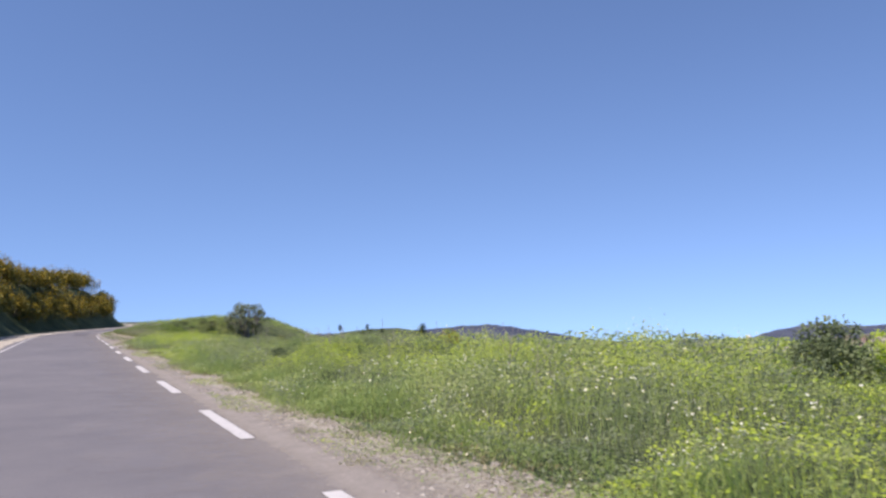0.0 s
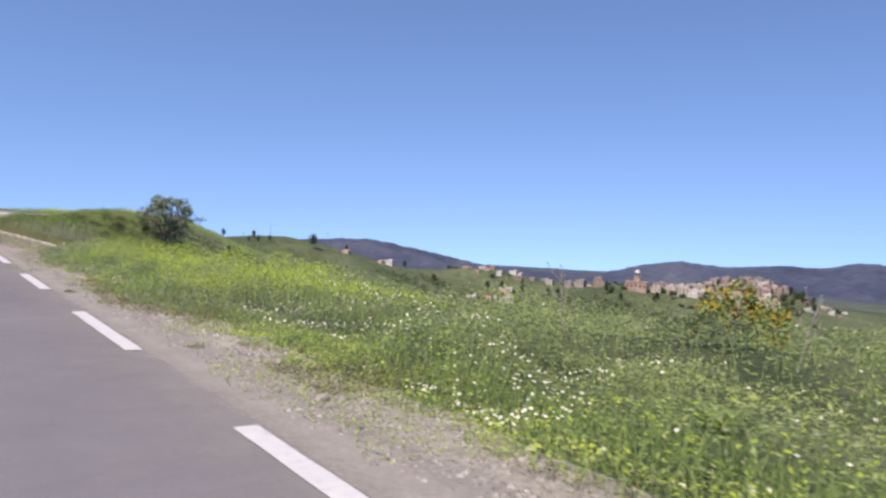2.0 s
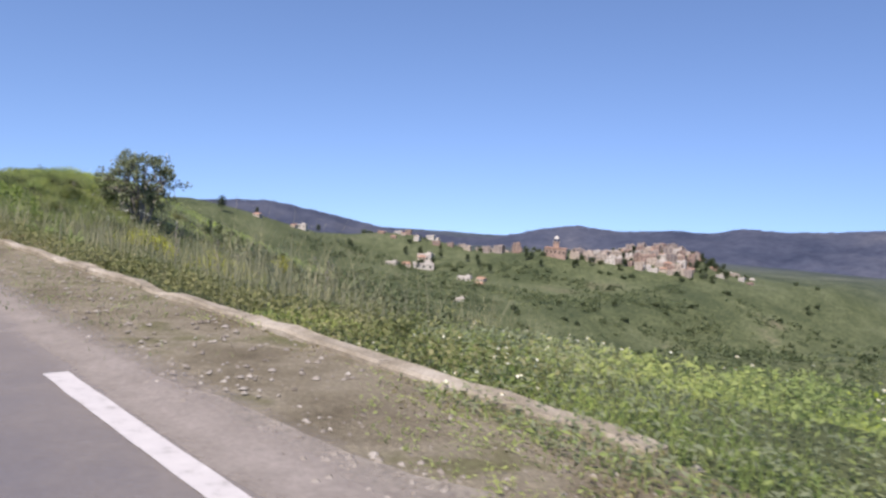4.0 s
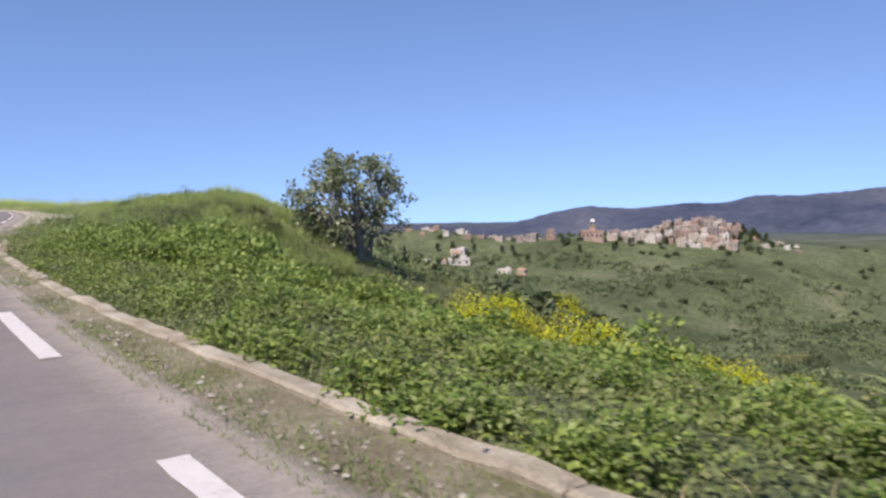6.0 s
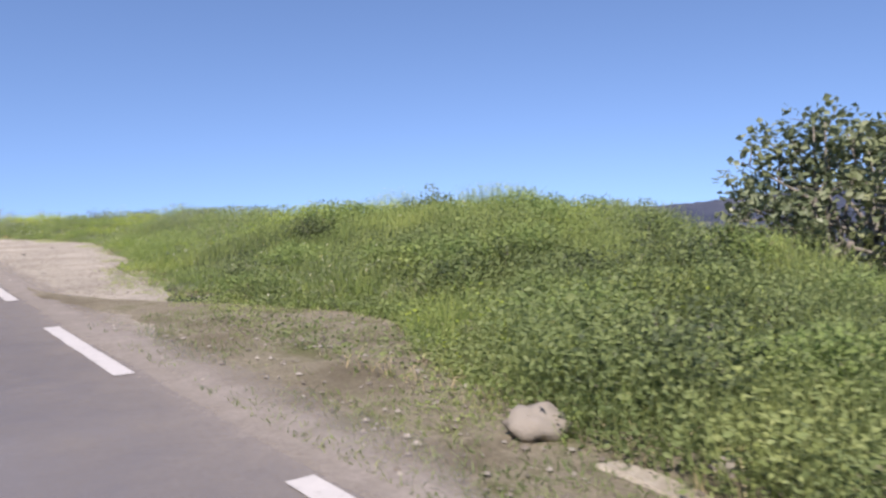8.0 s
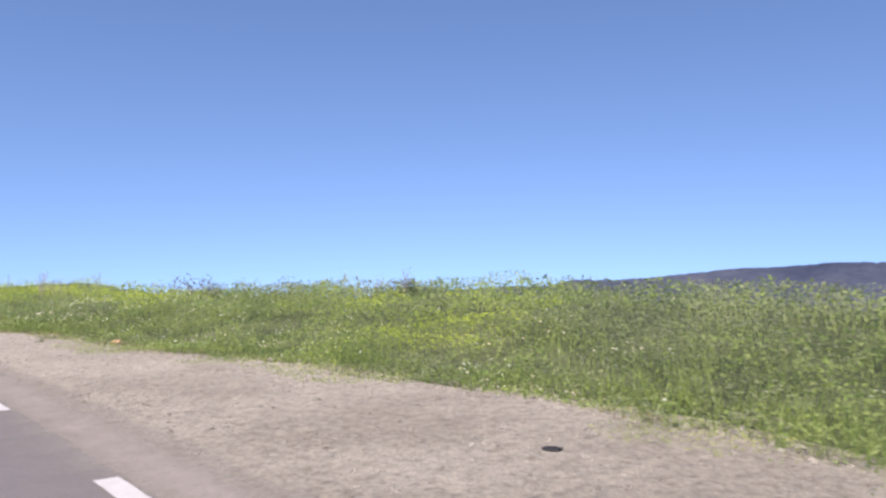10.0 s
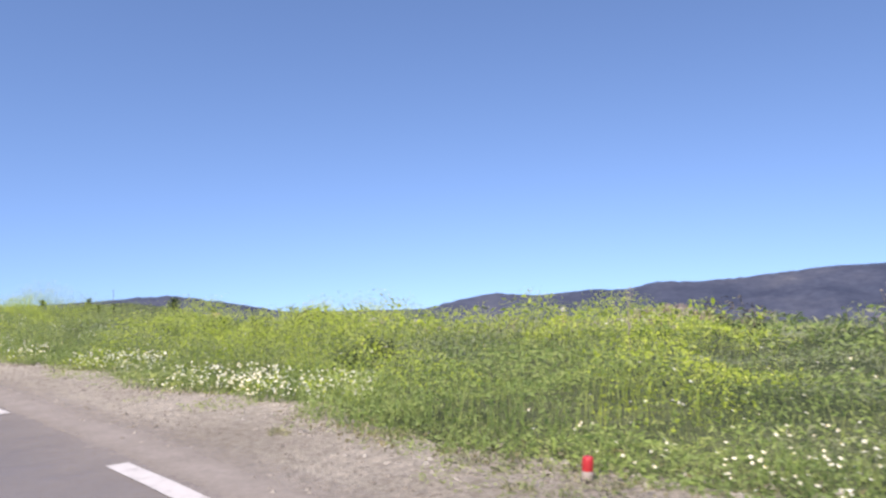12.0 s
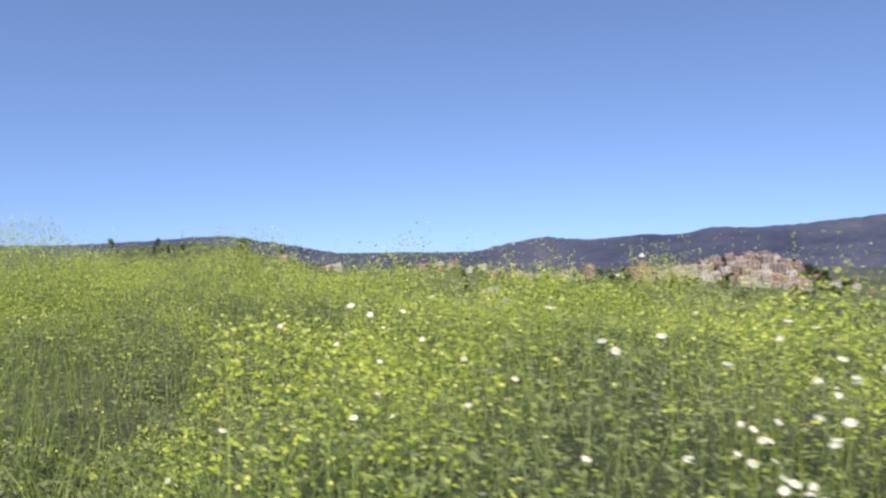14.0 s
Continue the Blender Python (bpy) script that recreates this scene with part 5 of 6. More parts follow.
for i, (xb, yb) in enumerate([(196, 545), (201, 541), (165, 430)]):
    stand(slim_tree, xb, yb, i * 1.1, U(0.6, 0.9), 0.1, i > 0)
for i in range(44):
    a, dd = (U(55.7, 57.4), U(584, 640)) if i < 8 else (U(61.3, 63.8), U(585, 668)) if i < 26 else (U(52.8, 55.0), U(560, 590)) if i < 30 else (U(40, 56), U(520, 585))
    stand(dark_tree, dd * math.sin(radians(a)), 77 + dd * math.cos(radians(a)), i * 1.7, U(0.4, 0.75), 0.1)
valley_tree = [bush("valley_tree", 2.5, 2.5, 3.6, 16, 300, 0.58, M_SHRUB, "dark green tree on the valley slope", "tree", group="trees in the valley") for _ in range(3)]
first = [True] * 3
for i in range(430):
    if i < 360 and i % 3 == 2:
        continue
    if i >= 360:
        a, dd = radians(U(56, 84)), 130 + 420 * U(0, 1) ** 0.8
        xb, yb = dd * math.sin(a), 77 + dd * math.cos(a)
    elif i < 210:
        a, dd = radians(U(36, 90)), 60 + 420 * U(0, 1) ** 0.8
        xb, yb = dd * math.sin(a), 75 + dd * math.cos(a)
    else:
        a, dd = radians(U(34, 72) if i < 290 else U(49, 62)), U(520, 700) if i < 290 else U(555, 690)
        xb, yb = dd * math.sin(a), 70 + dd * math.cos(a)
    if xb - float(line_x(yb)) < 55 or (yb > 150 and xb < 90):
        continue
    k = i % 3
    stand(valley_tree[k], xb, yb, U(0, 6.28), U(0.45, 0.95) * (0.45 + dd / 700), 0.2, not first[k])
    first[k] = False

slope_bush = [bush("slope_bush", 1.7, 1.6, 1.7, 22, 800, 0.16, m_, l_, "bush", group="bushes on the valley slope")
              for m_, l_ in ((M_SHRUB, "dark green bush on the valley slope"), (M_SCRUB, "olive-green bush on the valley slope"))]
first = [True] * 2
for i in range(130):
    yb, ub = U(84, 190), 20 + 110 * U(0, 1) ** 1.3
    if yb > 125 and ub < 50 or float(fbm(yb, ub, 16.0, 107, 2)) < 0.4 or abs(yb - 101) < 7 and ub < 36:
        continue
    k = int(U(0, 1) < 0.3)
    stand(slope_bush[k], float(line_x(yb)) + ub, yb, U(0, 6.28), U(0.5, 1.15) * (0.8 + ub / 160), 0.12, not first[k])
    first[k] = False

# scrub that covers the valley slopes in domed clumps
def domes(n, a0, a1, d0, d1, power, seed, level, per, r0, r1):
    a, dd = np.radians(U(a0, a1, n)), d0 + (d1 - d0) * U(0, 1, n) ** power
    cx, cy = dd * np.sin(a), 77 + dd * np.cos(a)
    u = cx - line_x(cy)
    k = (u > 22) & ~((cy > 120) & (u < 45)) & ~((cy > 150) & (cx < 70)) & (fbm(cx, cy, 38, seed, 3) > level)
    c, dd = np.stack([cx, cy, height(cx, cy)], 1)[k], dd[k]
    m = len(c)
    r = np.repeat(U(r0, r1, m) * (0.75 + dd / 420), per)
    d = rng.normal(size=(m * per, 3))
    d[:, 2] = np.abs(d[:, 2])
    d /= np.linalg.norm(d, axis=1)[:, None]
    return leaves(np.repeat(c, per, 0) + d * r[:, None] * U(0.6, 1.05, (m * per, 1)), r * U(0.22, 0.42, m * per), 0.8, 1.5)


stuff("valley_scrub", [domes(7600, 32, 92, 30, 560, 1.15, 120, 0.485, 28, 0.5, 1.7)], M_SHRUB, "dark green scrub on the valley slopes", "scrub")
stuff("valley_brush", [domes(6400, 32, 92, 24, 500, 1.2, 133, 0.45, 24, 0.45, 1.3)], M_BRUSH, "soft mid-green brush on the valley slopes", "scrub")

# ------------------------------------------------------------ village
M_BRICK = plain("hollow_red_brick", (0.285, 0.205, 0.165), 0.9, 0.4, 0.35)
M_RENDER = plain("sand_render", (0.42, 0.36, 0.295), 0.9, 0.25, 0.35)
M_WHITE = plain("white_render", (0.50, 0.47, 0.42), 0.85, 0.18, 0.35)
M_GREYC = plain("bare_concrete", (0.30, 0.26, 0.23), 0.9, 0.2, 0.5)
M_TILE = plain("orange_roof_tile", (0.34, 0.21, 0.145), 0.85, 0.25, 1.2)
M_PANE = plain("dark_window_glass", (0.03, 0.035, 0.04), 0.2, 0.2, 2.0, 0.5)


def opening(parent, x, y, z, w, h, side):
    bm = bmesh.new()
    dx, dy = ((w, 0.16), (0.16, w))[side]
    add_box(bm, (x, y, z), (dx, dy, h))
    return part("window", bm, M_PANE, parent)


def house(w, d, storeys, mat, label, roof="flat", trim=None):
    """A block of flats or a house: walls, slabs that stand proud at every floor, parapet or tiled roof, recessed openings."""
    root = tagged(new("village_house"), label, "house", "village houses")
    h = storeys * 3.0
    bm = bmesh.new()
    add_box(bm, (0, 0, h / 2 - 1.5), (w, d, h + 3.0))
    part("wall", bm, mat, root)
    for s in range(1, storeys + 1):
        bm = bmesh.new()
        add_box(bm, (0, 0, s * 3.0), (w + 0.5, d + 0.5, 0.28), 0, 0.03)
        part("floor_slab", bm, trim or M_GREYC, root)
    if roof == "flat":
        bm = bmesh.new()
        for sx, sy, lx, ly in ((0, d / 2, w, 0.2), (0, -d / 2, w, 0.2), (w / 2, 0, 0.2, d - 0.2), (-w / 2, 0, 0.2, d - 0.2)):
            add_box(bm, (sx, sy, h + 0.55), (lx, ly, 0.85))
        part("parapet", bm, mat, root)
        bm = bmesh.new()
        add_box(bm, (w * 0.22, d * 0.2, h + 1.3), (w * 0.3, d * 0.35, 2.3))
        part("stair_house", bm, mat, root)
    else:
        bm = bmesh.new()
        a = [bm.verts.new(c) for c in ((-w / 2 - 0.4, -d / 2 - 0.4, h + 0.15), (w / 2 + 0.4, -d / 2 - 0.4, h + 0.15), (w / 2 + 0.4, d / 2 + 0.4, h + 0.15), (-w / 2 - 0.4, d / 2 + 0.4, h + 0.15))]
        r1, r2 = bm.verts.new((-w / 2 + 1, 0, h + 2.0)), bm.verts.new((w / 2 - 1, 0, h + 2.0))
        for fc in ((a[0], a[1], r2, r1), (a[2], a[3], r1, r2), (a[1], a[2], r2), (a[3], a[0], r1), (a[3], a[2], a[1], a[0])):
            bm.faces.new(fc)
        part("roof", bm, M_TILE, root)
    for s in range(storeys):
        for i in range(max(2, int(w / 3.4))):
            xx = -w / 2 + (i + 0.5) * w / max(2, int(w / 3.4))
            opening(root, xx, -d / 2, s * 3.0 + 1.6, 1.3, 1.4, 0)
        for i in range(2):
            opening(root, -w / 2, -d / 4 + i * d / 2, s * 3.0 + 1.6, 1.2, 1.4, 1)
    return root


kinds = [
    house(11, 9, 2, M_BRICK, "unfinished red brick house with concrete slabs"),
    house(9, 8, 3, M_BRICK, "tall unfinished red brick house with flat roof"),
    house(12, 9, 2, M_RENDER, "sand-coloured rendered house with flat roof"),
    house(9, 9, 1, M_RENDER, "small sand-coloured house with orange tiled roof", "tile"),
    house(10, 8, 2, M_WHITE, "white rendered house with flat roof"),
    house(13, 9, 1, M_WHITE, "low white house with flat roof"),
    house(10, 9, 3, M_GREYC, "bare concrete house with brick infill", "flat", M_BRICK),
    house(11, 8, 1, M_BRICK, "low brick house with orange tiled roof", "tile"),
]
used = [False] * len(kinds)


def settle(k, x, y, turn, sc=1.0, tall=1.0):
    sc = sc * 0.74
    m = Matrix.Translation((x, y, float(height(x, y)))) @ Matrix.Rotation(turn, 4, 'Z') @ Matrix.Diagonal((sc, sc, sc * tall, 1))
    if used[k]:
        return repeat(kinds[k], m)
    used[k] = True
    kinds[k].matrix_basis = m
    return kinds[k]


facing = radians(-55)
taken = []
# quarters of the village: bearing from the bend (degrees), distance, houses, spacing, size, weights of the kinds of house
QUARTERS = [
    (57.7, 61.5, 578, 660, 62, 6.0, (0.66, 0.92), (0.22, 0.14, 0.20, 0.10, 0.08, 0.03, 0.14, 0.09)),
    (55.0, 57.8, 588, 655, 24, 6.5, (0.66, 0.92), (0.12, 0.07, 0.28, 0.12, 0.20, 0.06, 0.10, 0.05)),
    (53.2, 55.2, 588, 640, 15, 7.0, (0.75, 1.0), (0.04, 0.02, 0.40, 0.12, 0.26, 0.10, 0.04, 0.02)),
    (46.0, 49.2, 596, 650, 12, 8.5, (0.65, 0.95), (0.20, 0.08, 0.30, 0.08, 0.18, 0.04, 0.08, 0.04)),
    (38.6, 46.0, 596, 670, 20, 9.5, (0.5, 0.75), (0.14, 0.0, 0.30, 0.20, 0.12, 0.16, 0.04, 0.04)),
    (61.6, 65.5, 615, 690, 9, 14.0, (0.5, 0.75), (0.10, 0.0, 0.26, 0.16, 0.24, 0.20, 0.0, 0.04)),
]
for a0, a1, d0, d1, count, gap, (s0, s1), odds in QUARTERS:
    made = 0
    for tries in range(1500):
        if made >= count:
            break
        a, dd = radians(U(a0, a1)), U(d0, d1)
        xb, yb = dd * math.sin(a), 77 + dd * math.cos(a)
        if any((xb - p0) ** 2 + (yb - p1) ** 2 < gap * gap for p0, p1 in taken):
            continue
        taken.append((xb, yb))
        made += 1
        settle(int(rng.choice(8, p=np.array(odds) / sum(odds))), xb, yb, facing + U(-0.5, 0.5), U(s0, s1), U(0.65, 1.05))
for xb, yb, k, sc in ((309.1, 550.8, 5, 0.9), (378, 490, 5, 1.1), (371, 486, 3, 0.9), (300, 545, 3, 0.6), (352, 420, 5, 0.9), (362, 415, 3, 0.8), (345, 400, 7, 0.7), (272, 548, 3, 0.7), (354, 464, 5, 1.45), (343, 469, 3, 0.9), (270, 337, 5, 0.6), (333, 472, 5, 0.8)):
    settle(k, xb, yb, facing + U(-0.3, 0.3), sc)


def mosque():
    root = tagged(new("mosque"), "brick mosque with a square tower and pale dome", "mosque")
    bm = bmesh.new()
    add_box(bm, (0, 0, 2.5), (20, 14, 11))
    part("hall", bm, M_BRICK, root)
    bm = bmesh.new()
    add_box(bm, (0, 0, 8.15), (21, 15, 0.5), 0, 0.05)
    part("roof_slab", bm, M_TILE, root)
    bm = bmesh.new()
    add_box(bm, (0, 0, 11.0), (5.4, 5.4, 5.6))
    part("tower", bm, M_BRICK, root)
    bm = bmesh.new()
    add_box(bm, (0, 0, 14.0), (6.6, 6.6, 0.5), 0, 0.05)
    part("gallery", bm, M_GREYC, root)
    for sx in (-1, 1):
        for sy in (-1, 1):
            bm = bmesh.new()
            add_box(bm, (sx * 1.7, sy * 1.7, 15.5), (0.7, 0.7, 2.6))
            part("pillar", bm, M_PANE, root)
    bm = bmesh.new()
    tube(bm, [(0, 0, 16.8), (0, 0, 17.2), (0, 0, 18.2), (0, 0, 19.1), (0, 0, 19.6), (0, 0, 20.6)], [2.6, 2.5, 2.2, 1.2, 0.3, 0.06], 12)
    part("dome", bm, M_WHITE, root, "pale dome", True)
    for i in range(5):
        opening(root, -8 + i * 4, -7, 4.5, 1.4, 2.2, 0)
    return root


mq = mosque()
mq.matrix_basis = Matrix.Translation((459.4, 436.4, float(height(459.4, 436.4)) - 1.0)) @ Matrix.Rotation(facing, 4, 'Z') @ Matrix.Diagonal((0.78, 0.78, 0.78, 1))


# ------------------------------------------------------------ single plants and litter
def at(s_, lat, z=None):
    x, y = off(s_, lat)
    return float(x), float(y), float(height(x, y)) if z is None else z


def rosette(name, n, ln, wd, up, mat, label, category, group=""):
    """Long arching leaves from one base, each folded along its midrib."""
    root = tagged(new(name), label, category, group)
    for i in range(n):
        a = i * 2.4 + U(-0.2, 0.2)
        L, k = ln * U(0.7, 1.1), up * U(0.7, 1.25)
        bm = bmesh.new()
        prev = None
        for j in range(6):
            t = j / 5
            r = L * (t * 0.75)
            z = L * (k * t - 0.55 * k * t * t)
            w = wd * (1 - t) ** 0.7 * (0.6 + 1.2 * t * (1 - t)) + 0.002
            c, s_ = math.cos(a), math.sin(a)
            row = [bm.verts.new((c * r - s_ * w, s_ * r + c * w, z + w * 0.3)), bm.verts.new((c * r, s_ * r, z)), bm.verts.new((c * r + s_ * w, s_ * r - c * w, z + w * 0.3))]
            if prev:
                bm.faces.new((prev[0], prev[1], row[1], row[0]))
                bm.faces.new((prev[1], prev[2], row[2], row[1]))
            prev = row
        part("leaf", bm, mat, root)
    return root


reed = rosette("reed_clump", 26, 1.0, 0.035, 1.25, M_WEED, "clump of fresh green reeds behind the low wall", "reeds", "reed clumps")
for i, (s_, l_, k_) in enumerate(((66.6, 2.75, 0.6), (66.2, 3.2, 0.6), (65.6, 2.9, 0.42), (60.5, 4.2, 0.6), (73.6, 4.4, 0.5))):
    x, y, z = at(s_, l_)
    m = Matrix.Translation((x, y, z - 0.03)) @ Matrix.Rotation(i * 1.2, 4, 'Z') @ Matrix.Diagonal((k_, k_, k_, 1))
    if i == 0:
        reed.matrix_basis = m
    else:
        repeat(reed, m)
cardoon = rosette("cardoon", 22, 0.95, 0.075, 1.05, M_LUSH, "large grey-green cardoon with arching leaves", "plant", "cardoons")
for i, (s_, l_, k_) in enumerate(((78.6, 3.0, 0.95), (79.4, 3.9, 0.8), (104.8, 3.4, 0.6), (28.0, 3.2, 0.5))):
    x, y, z = at(s_, l_)
    m = Matrix.Translation((x, y, z - 0.03)) @ Matrix.Rotation(i * 1.9, 4, 'Z') @ Matrix.Diagonal((k_, k_, k_, 1))
    if i == 0:
        cardoon.matrix_basis = m
    else:
        repeat(cardoon, m)


def dead_stalk(label, n=5, h=1.0):
    """Last year's thistle: one dry stem with short forks and seed heads."""
    root = tagged(new("dead_stalk"), label, "plant", "dead stalks")
    bm = bmesh.new()
    tube(bm, [(0, 0, -0.05), (0.02, 0.01, h * 0.5), (0.05, 0.0, h)], [0.009, 0.007, 0.004], 5)
    heads = [(0.05, 0, h)]
    for i in range(n):
        a, z = i * 2.2, h * (0.45 + 0.5 * i / n)
        e = (math.cos(a) * 0.16, math.sin(a) * 0.16, z + 0.2)
        tube(bm, [(0.02, 0.005, z - 0.08), (e[0] * 0.6, e[1] * 0.6, z + 0.05), e], [0.006, 0.005, 0.003], 4)
        heads.append(e)
    part("stem", bm, M_STALK, root)
    for e in heads:
        bm = bmesh.new()
        bmesh.ops.create_icosphere(bm, subdivisions=1, radius=0.015, matrix=Matrix.Translation(e) @ Matrix.Diagonal((0.8, 0.8, 1.2, 1)))
        part("seed_head", bm, M_STALK, root)
    return root


stalk = dead_stalk("dry grey thistle stalk standing above the meadow")
spots = [(8.5, 5.2), (8.9, 5.8), (11.2, 6.2), (14.5, 5.0), (27.5, 7.2), (25.0, 6.0), (29.5, 6.6), (31.0, 7.4), (33, 6.2), (62.5, 4.6), (63.5, 5.4), (61.0, 5.8), (66.0, 5.2), (152.6, 4.9), (152.9, 5.2), (152.3, 5.3), (153.2, 5.0), (152.7, 5.6), (153.4, 5.5), (144, 11), (145, 12), (147.5, 13), (157.0, 8.4), (160, 7.5), (104.0, 5.6), (109.8, 10.5)]
for i, (s_, l_) in enumerate(spots):
    x, y, z = at(s_, l_)
    k_ = U(0.75, 1.25)
    m = Matrix.Translation((x, y, z - 0.02)) @ pose(0, 0, 0, U(-9, 9), U(-9, 9), U(0, 360)) @ Matrix.Diagonal((k_, k_, k_, 1))
    if i == 0:
        stalk.matrix_basis = m
    else:
        repeat(stalk, m)

red_weed = bush("red_weed", 0.5, 0.42, 0.38, 16, 420, 0.024, M_PURPLE, "low dark red weed among the daisies", "plant", group="red weeds")
for i, (s_, l_, k_) in enumerate(((149.3, 2.75, 0.85), (149.9, 2.85, 0.8), (150.5, 3.0, 0.6), (148.7, 2.7, 0.55), (18.5, 3.2, 0.6))):
    x, y, z = at(s_, l_)
    m = Matrix.Translation((x, y, z)) @ Matrix.Rotation(i, 4, 'Z') @ Matrix.Diagonal((k_, k_, k_, 1))
    if i == 0:
        red_weed.matrix_basis = m
    else:
        repeat(red_weed, m)

M_PLW = plain("white_plastic", (0.78, 0.78, 0.76), 0.45, 0.08, 12, 0.5)
M_PLB = plain("blue_plastic", (0.08, 0.12, 0.55), 0.4, 0.15, 12, 0.5)
M_PLG = plain("green_plastic", (0.06, 0.24, 0.15), 0.4, 0.15, 12, 0.5)
M_RED = plain("red_paint", (0.42, 0.03, 0.035), 0.4, 0.1, 12, 0.5)
M_RUB = plain("black_rubber", (0.025, 0.025, 0.027), 0.75, 0.2, 20, 0.3)
M_CARD = plain("brown_cardboard", (0.42, 0.27, 0.16), 0.9, 0.15, 8)


def rumpled(name, size, mat, label, category, place, seed, flat=0.5):
    """A crumpled bag, rag or stone: a dented ball that sits on the ground."""
    bm = bmesh.new()
    bmesh.ops.create_icosphere(bm, subdivisions=3, radius=1.0)
    for v in bm.verts:
        n = noise.noise(v.co * 1.7 + Vector((seed, 0, 0))) * 0.45 + noise.noise(v.co * 4.5 + Vector((0, seed, 0))) * 0.2
        v.co = v.co * (1 + n)
        v.co.z = max(v.co.z, -0.45) * flat
        v.co *= size
    ob = part(name, bm, mat, None, "", True)
    x, y, z = place
    ob.matrix_basis = Matrix.Translation((x, y, z + 0.40 * flat * size)) @ Matrix.Rotation(seed, 4, 'Z')
    return tagged(ob, label, category)


rumpled("plastic_bag", 0.10, M_PLW, "crumpled white plastic bag in the weeds behind the wall", "litter", at(69.9, 2.3), 1.3, 0.9)
rumpled("plastic_bag", 0.13, M_PLB, "crumpled blue plastic bag at the meadow edge", "litter", at(129.6, 5.5, 0.02), 2.6, 0.5)
rumpled("plastic_bag", 0.05, M_PLW, "small white plastic scrap behind the wall", "litter", at(80.4, 1.75), 4.1, 0.5)
rumpled("plastic_scrap", 0.03, M_PLG, "small green plastic scrap on the verge", "litter", at(67.4, 0.72, 0.02), 3.2, 0.3)
rumpled("paper_scrap", 0.07, M_PLW, "flat white paper scrap on the verge", "litter", at(76.0, 0.95, 0.02), 5.0, 0.16)
rumpled("cardboard_scrap", 0.10, M_CARD, "torn brown cardboard at the meadow edge", "litter", at(142.6, 3.15, 0.03), 6.3, 0.4)
rumpled("rubber_scrap", 0.075, M_RUB, "black tyre scrap on the gravel", "litter", at(132.0, 2.95, 0.018), 7.7, 0.2)
rumpled("rubber_scrap", 0.06, M_RUB, "small black rubber scrap on the gravel", "litter", at(129.0, 1.7, 0.018), 8.1, 0.25)
rumpled("rubber_scrap", 0.045, M_RUB, "curled black rubber scrap on the gravel", "litter", at(152.6, 1.0, 0.018), 8.9, 0.25)
for i, (s_, l_, r_) in enumerate(((68.4, 1.2, 0.095), (70.6, 1.9, 0.10), (71.4, 1.95, 0.12), (70.0, 1.95, 0.08), (72.3, 1.85, 0.10), (67.9, 0.95, 0.05), (69.3, 1.15, 0.055), (67.6, 1.3, 0.045), (70.1, 0.8, 0.05), (66.9, 2.2, 0.12), (66.4, 1.3, 0.05), (73.2, 1.0, 0.05), (107.0, 1.42, 0.17), (66.6, 1.0, 0.06), (71.3, 0.9, 0.05), (79.0, 0.75, 0.05), (64.8, 1.35, 0.07), (105.9, 1.7, 0.08), (91.5, 0.55, 0.05), (97.2, 0.5, 0.045), (63.2, 1.1, 0.05), (11.5, 1.5, 0.05), (12.2, 1.3, 0.04), (16.6, 1.3, 0.05), (3.4, 1.6, 0.05), (29.8, 0.8, 0.05))):
    rumpled("roadside_stone", r_, M_STONE, "pale rounded stone lying beside the road", "stone", at(s_, l_, 0.015), 10.0 + i * 1.7, 0.75)["group"] = "roadside stones"


def drink_can(place, tilt):
    root = tagged(new("drink_can"), "red and grey drink can standing at the meadow edge", "litter")
    bm = bmesh.new()
    tube(bm, [(0, 0, 0), (0, 0, 0.008), (0, 0, 0.075)], [0.030, 0.036, 0.036], 20)
    part("lower_half", bm, M_GREYC, root, "scuffed grey lower half", True)
    bm = bmesh.new()
    tube(bm, [(0, 0, 0.075), (0, 0, 0.15), (0, 0, 0.165), (0, 0, 0.166)], [0.0365, 0.0365, 0.029, 0.024], 20)
    part("upper_half", bm, M_RED, root, "red upper half", True)
    root.matrix_basis = Matrix.Translation(place) @ pose(0, 0, 0, tilt, 0, 0)


drink_can(at(156.5, 1.98, 0.018), 4)


def bottle(place, mat, label, turn):
    root = tagged(new("plastic_bottle"), label, "litter")
    bm = bmesh.new()
    tube(bm, [(0, 0, 0), (0, 0, 0.01), (0, 0, 0.13), (0, 0, 0.17), (0, 0, 0.19)], [0.025, 0.032, 0.032, 0.014, 0.013], 16)
    part("body", bm, mat, root, "", True)
    bm = bmesh.new()
    tube(bm, [(0, 0, 0.19), (0, 0, 0.205)], [0.016, 0.016], 12)
    part("cap", bm, M_PLB, root, "blue cap")
    root.matrix_basis = Matrix.Translation(place) @ Matrix.Rotation(turn, 4, 'Z') @ pose(0, 0, 0, 88, 0, 0)


bx = at(102.6, 1.02)
bottle((bx[0], bx[1], 0.02), M_PLW, "white plastic bottle lying behind the wall", 0.7)


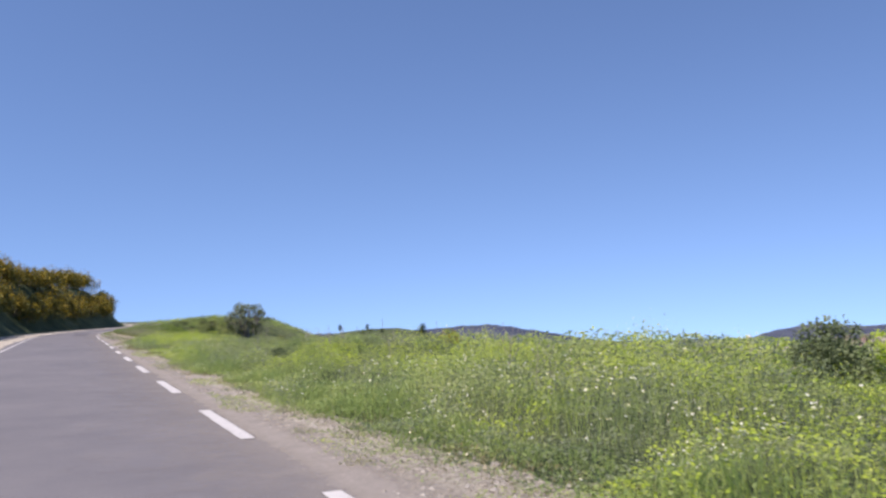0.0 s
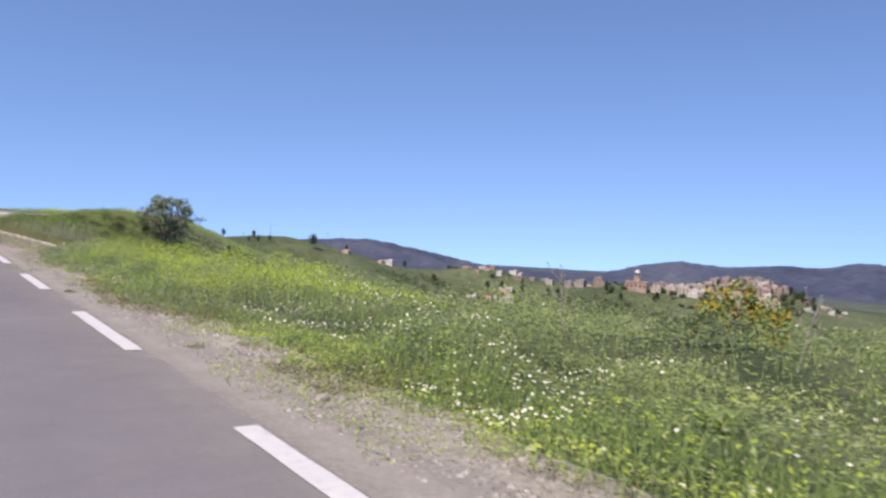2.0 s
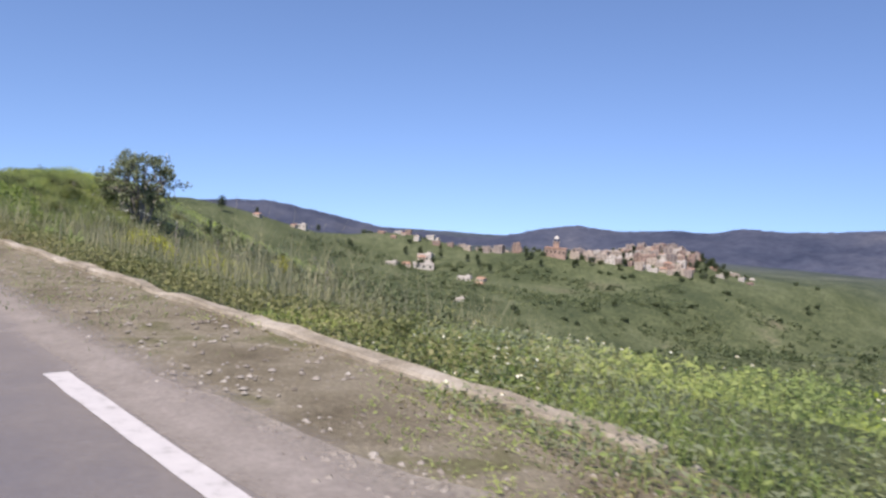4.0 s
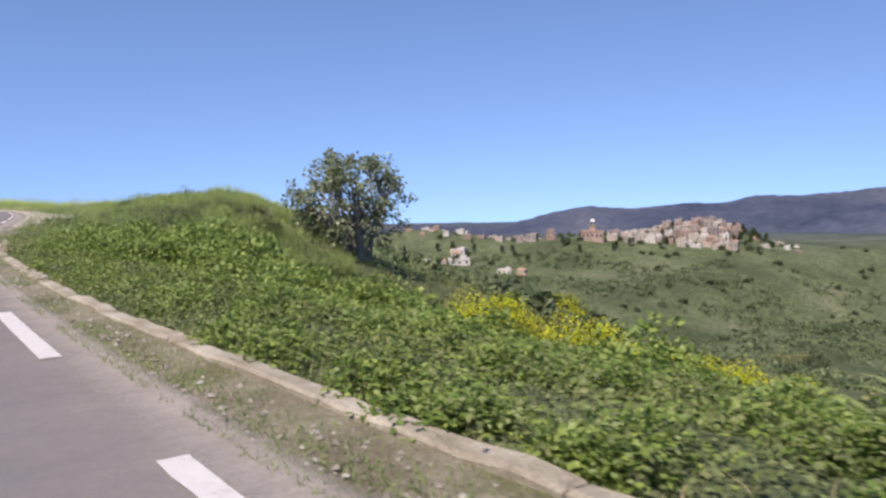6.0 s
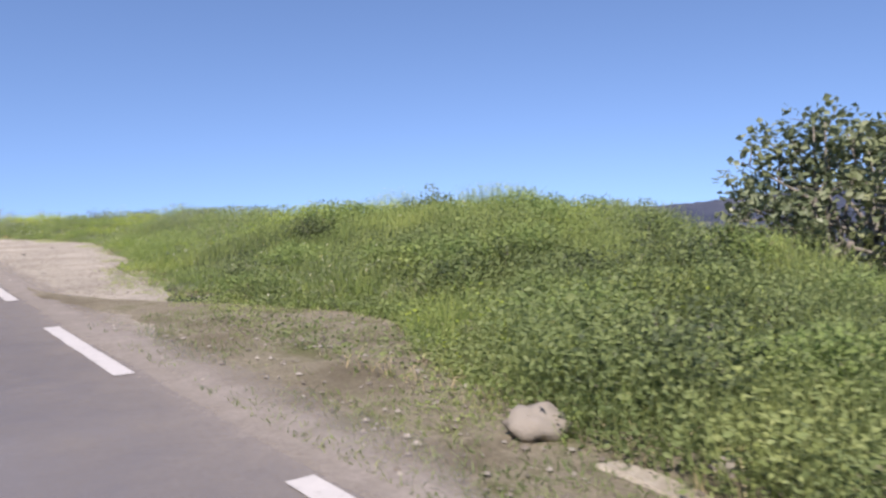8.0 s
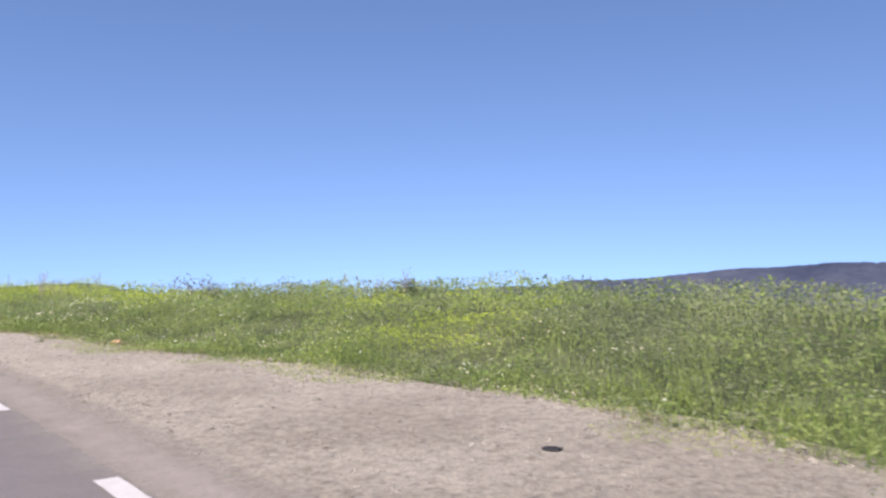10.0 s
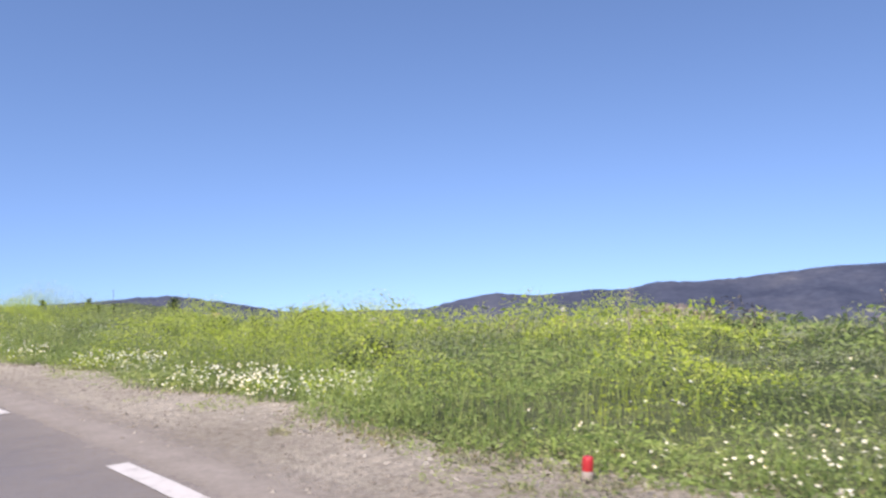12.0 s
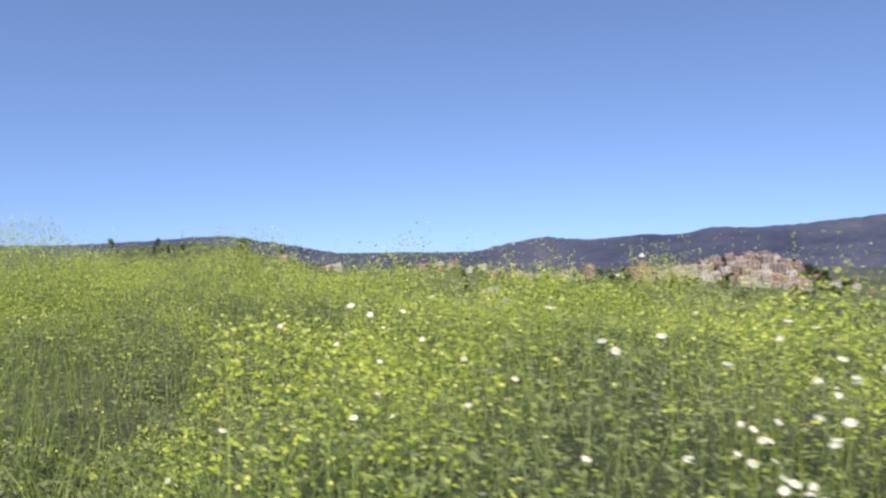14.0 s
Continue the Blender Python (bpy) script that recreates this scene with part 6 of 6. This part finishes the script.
def power_pole(x, y, h):
    root = tagged(new("power_pole"), "thin wooden power pole on the far ridge", "pole", "power poles")
    bm = bmesh.new()
    tube(bm, [(0, 0, -0.5), (0, 0, h * 0.5), (0, 0, h)], [0.16, 0.13, 0.10], 8)
    part("post", bm, M_BARK, root)
    bm = bmesh.new()
    add_box(bm, (0, 0, h - 0.6), (1.9, 0.14, 0.14))
    part("crossarm", bm, M_BARK, root)
    root.matrix_basis = Matrix.Translation((x, y, float(height(x, y)))) @ Matrix.Rotation(0.6, 4, 'Z')
    return root


power_pole(214, 552, 11)
power_pole(262, 560, 10)
power_pole(190, 540, 10)

# dark dry bushes on the skyline of the north meadow
sky_bush = bush("dry_bush", 0.75, 0.75, 0.85, 20, 300, 0.035, M_DRYBUSH, "dark dry bush standing above the meadow", "bush", group="dry bushes", long=2.5, stem_mat=M_DRYBUSH)
for i, (xb, yb, top) in enumerate([(28.0, 151.3, 1.35), (28.7, 151.8, 1.15), (29.4, 147.9, 1.25), (30.2, 144.2, 1.2), (31.0, 143.2, 1.1), (27.5, 146.0, 1.05), (31.5, 139.5, 1.1), (33.0, 154.5, 1.1), (31.4, 158.0, 0.95)]):
    sb = min(max((top - float(height(xb, yb))) / 0.85, 0.5), 1.7)
    stand(sky_bush, xb, yb, i * 0.8, sb, 0.04, i > 0)
stand(sky_bush, 9.5, 13.5, 1.1, 0.5, 0.04)

# wild fennel and old stalks, grown high where the meadow starts to fall away
fennels = [bush("fennel_clump", 0.8, 0.8, 1.05, 30, 1300, 0.022, m_, l_, "plant", group="wild fennel in the meadow", long=6.0, stem_mat=M_SAGE)
           for m_, l_ in ((M_WEED, "tall green wild fennel clump in the meadow"), (M_SAGE, "tall grey-green wild fennel clump in the meadow"))]
first = [True, True]
for i in range(20):
    a, dd = radians(47.5 + (i * 0.618 % 1.0) * 15.0), U(9.6, 14.5)
    xb, yb = -1.8 + dd * math.sin(a), 17.1 + dd * math.cos(a)
    k = 0 if i % 5 < 2 else 1
    stand(fennels[k], xb, yb, i * 1.1, U(0.6, 0.95), 0.05, not first[k])
    first[k] = False
for i in range(9):
    a, dd = radians(39.5 + (i * 0.618 % 1.0) * 21.0), U(9.0, 13.0)
    xb, yb = -1.8 + dd * math.sin(a), 17.1 + dd * math.cos(a)
    k_ = U(0.85, 1.2)
    repeat(stalk, Matrix.Translation((xb, yb, float(height(xb, yb)) - 0.02)) @ pose(0, 0, 0, U(-8, 8), U(-8, 8), U(0, 360)) @ Matrix.Diagonal((k_, k_, k_, 1)))
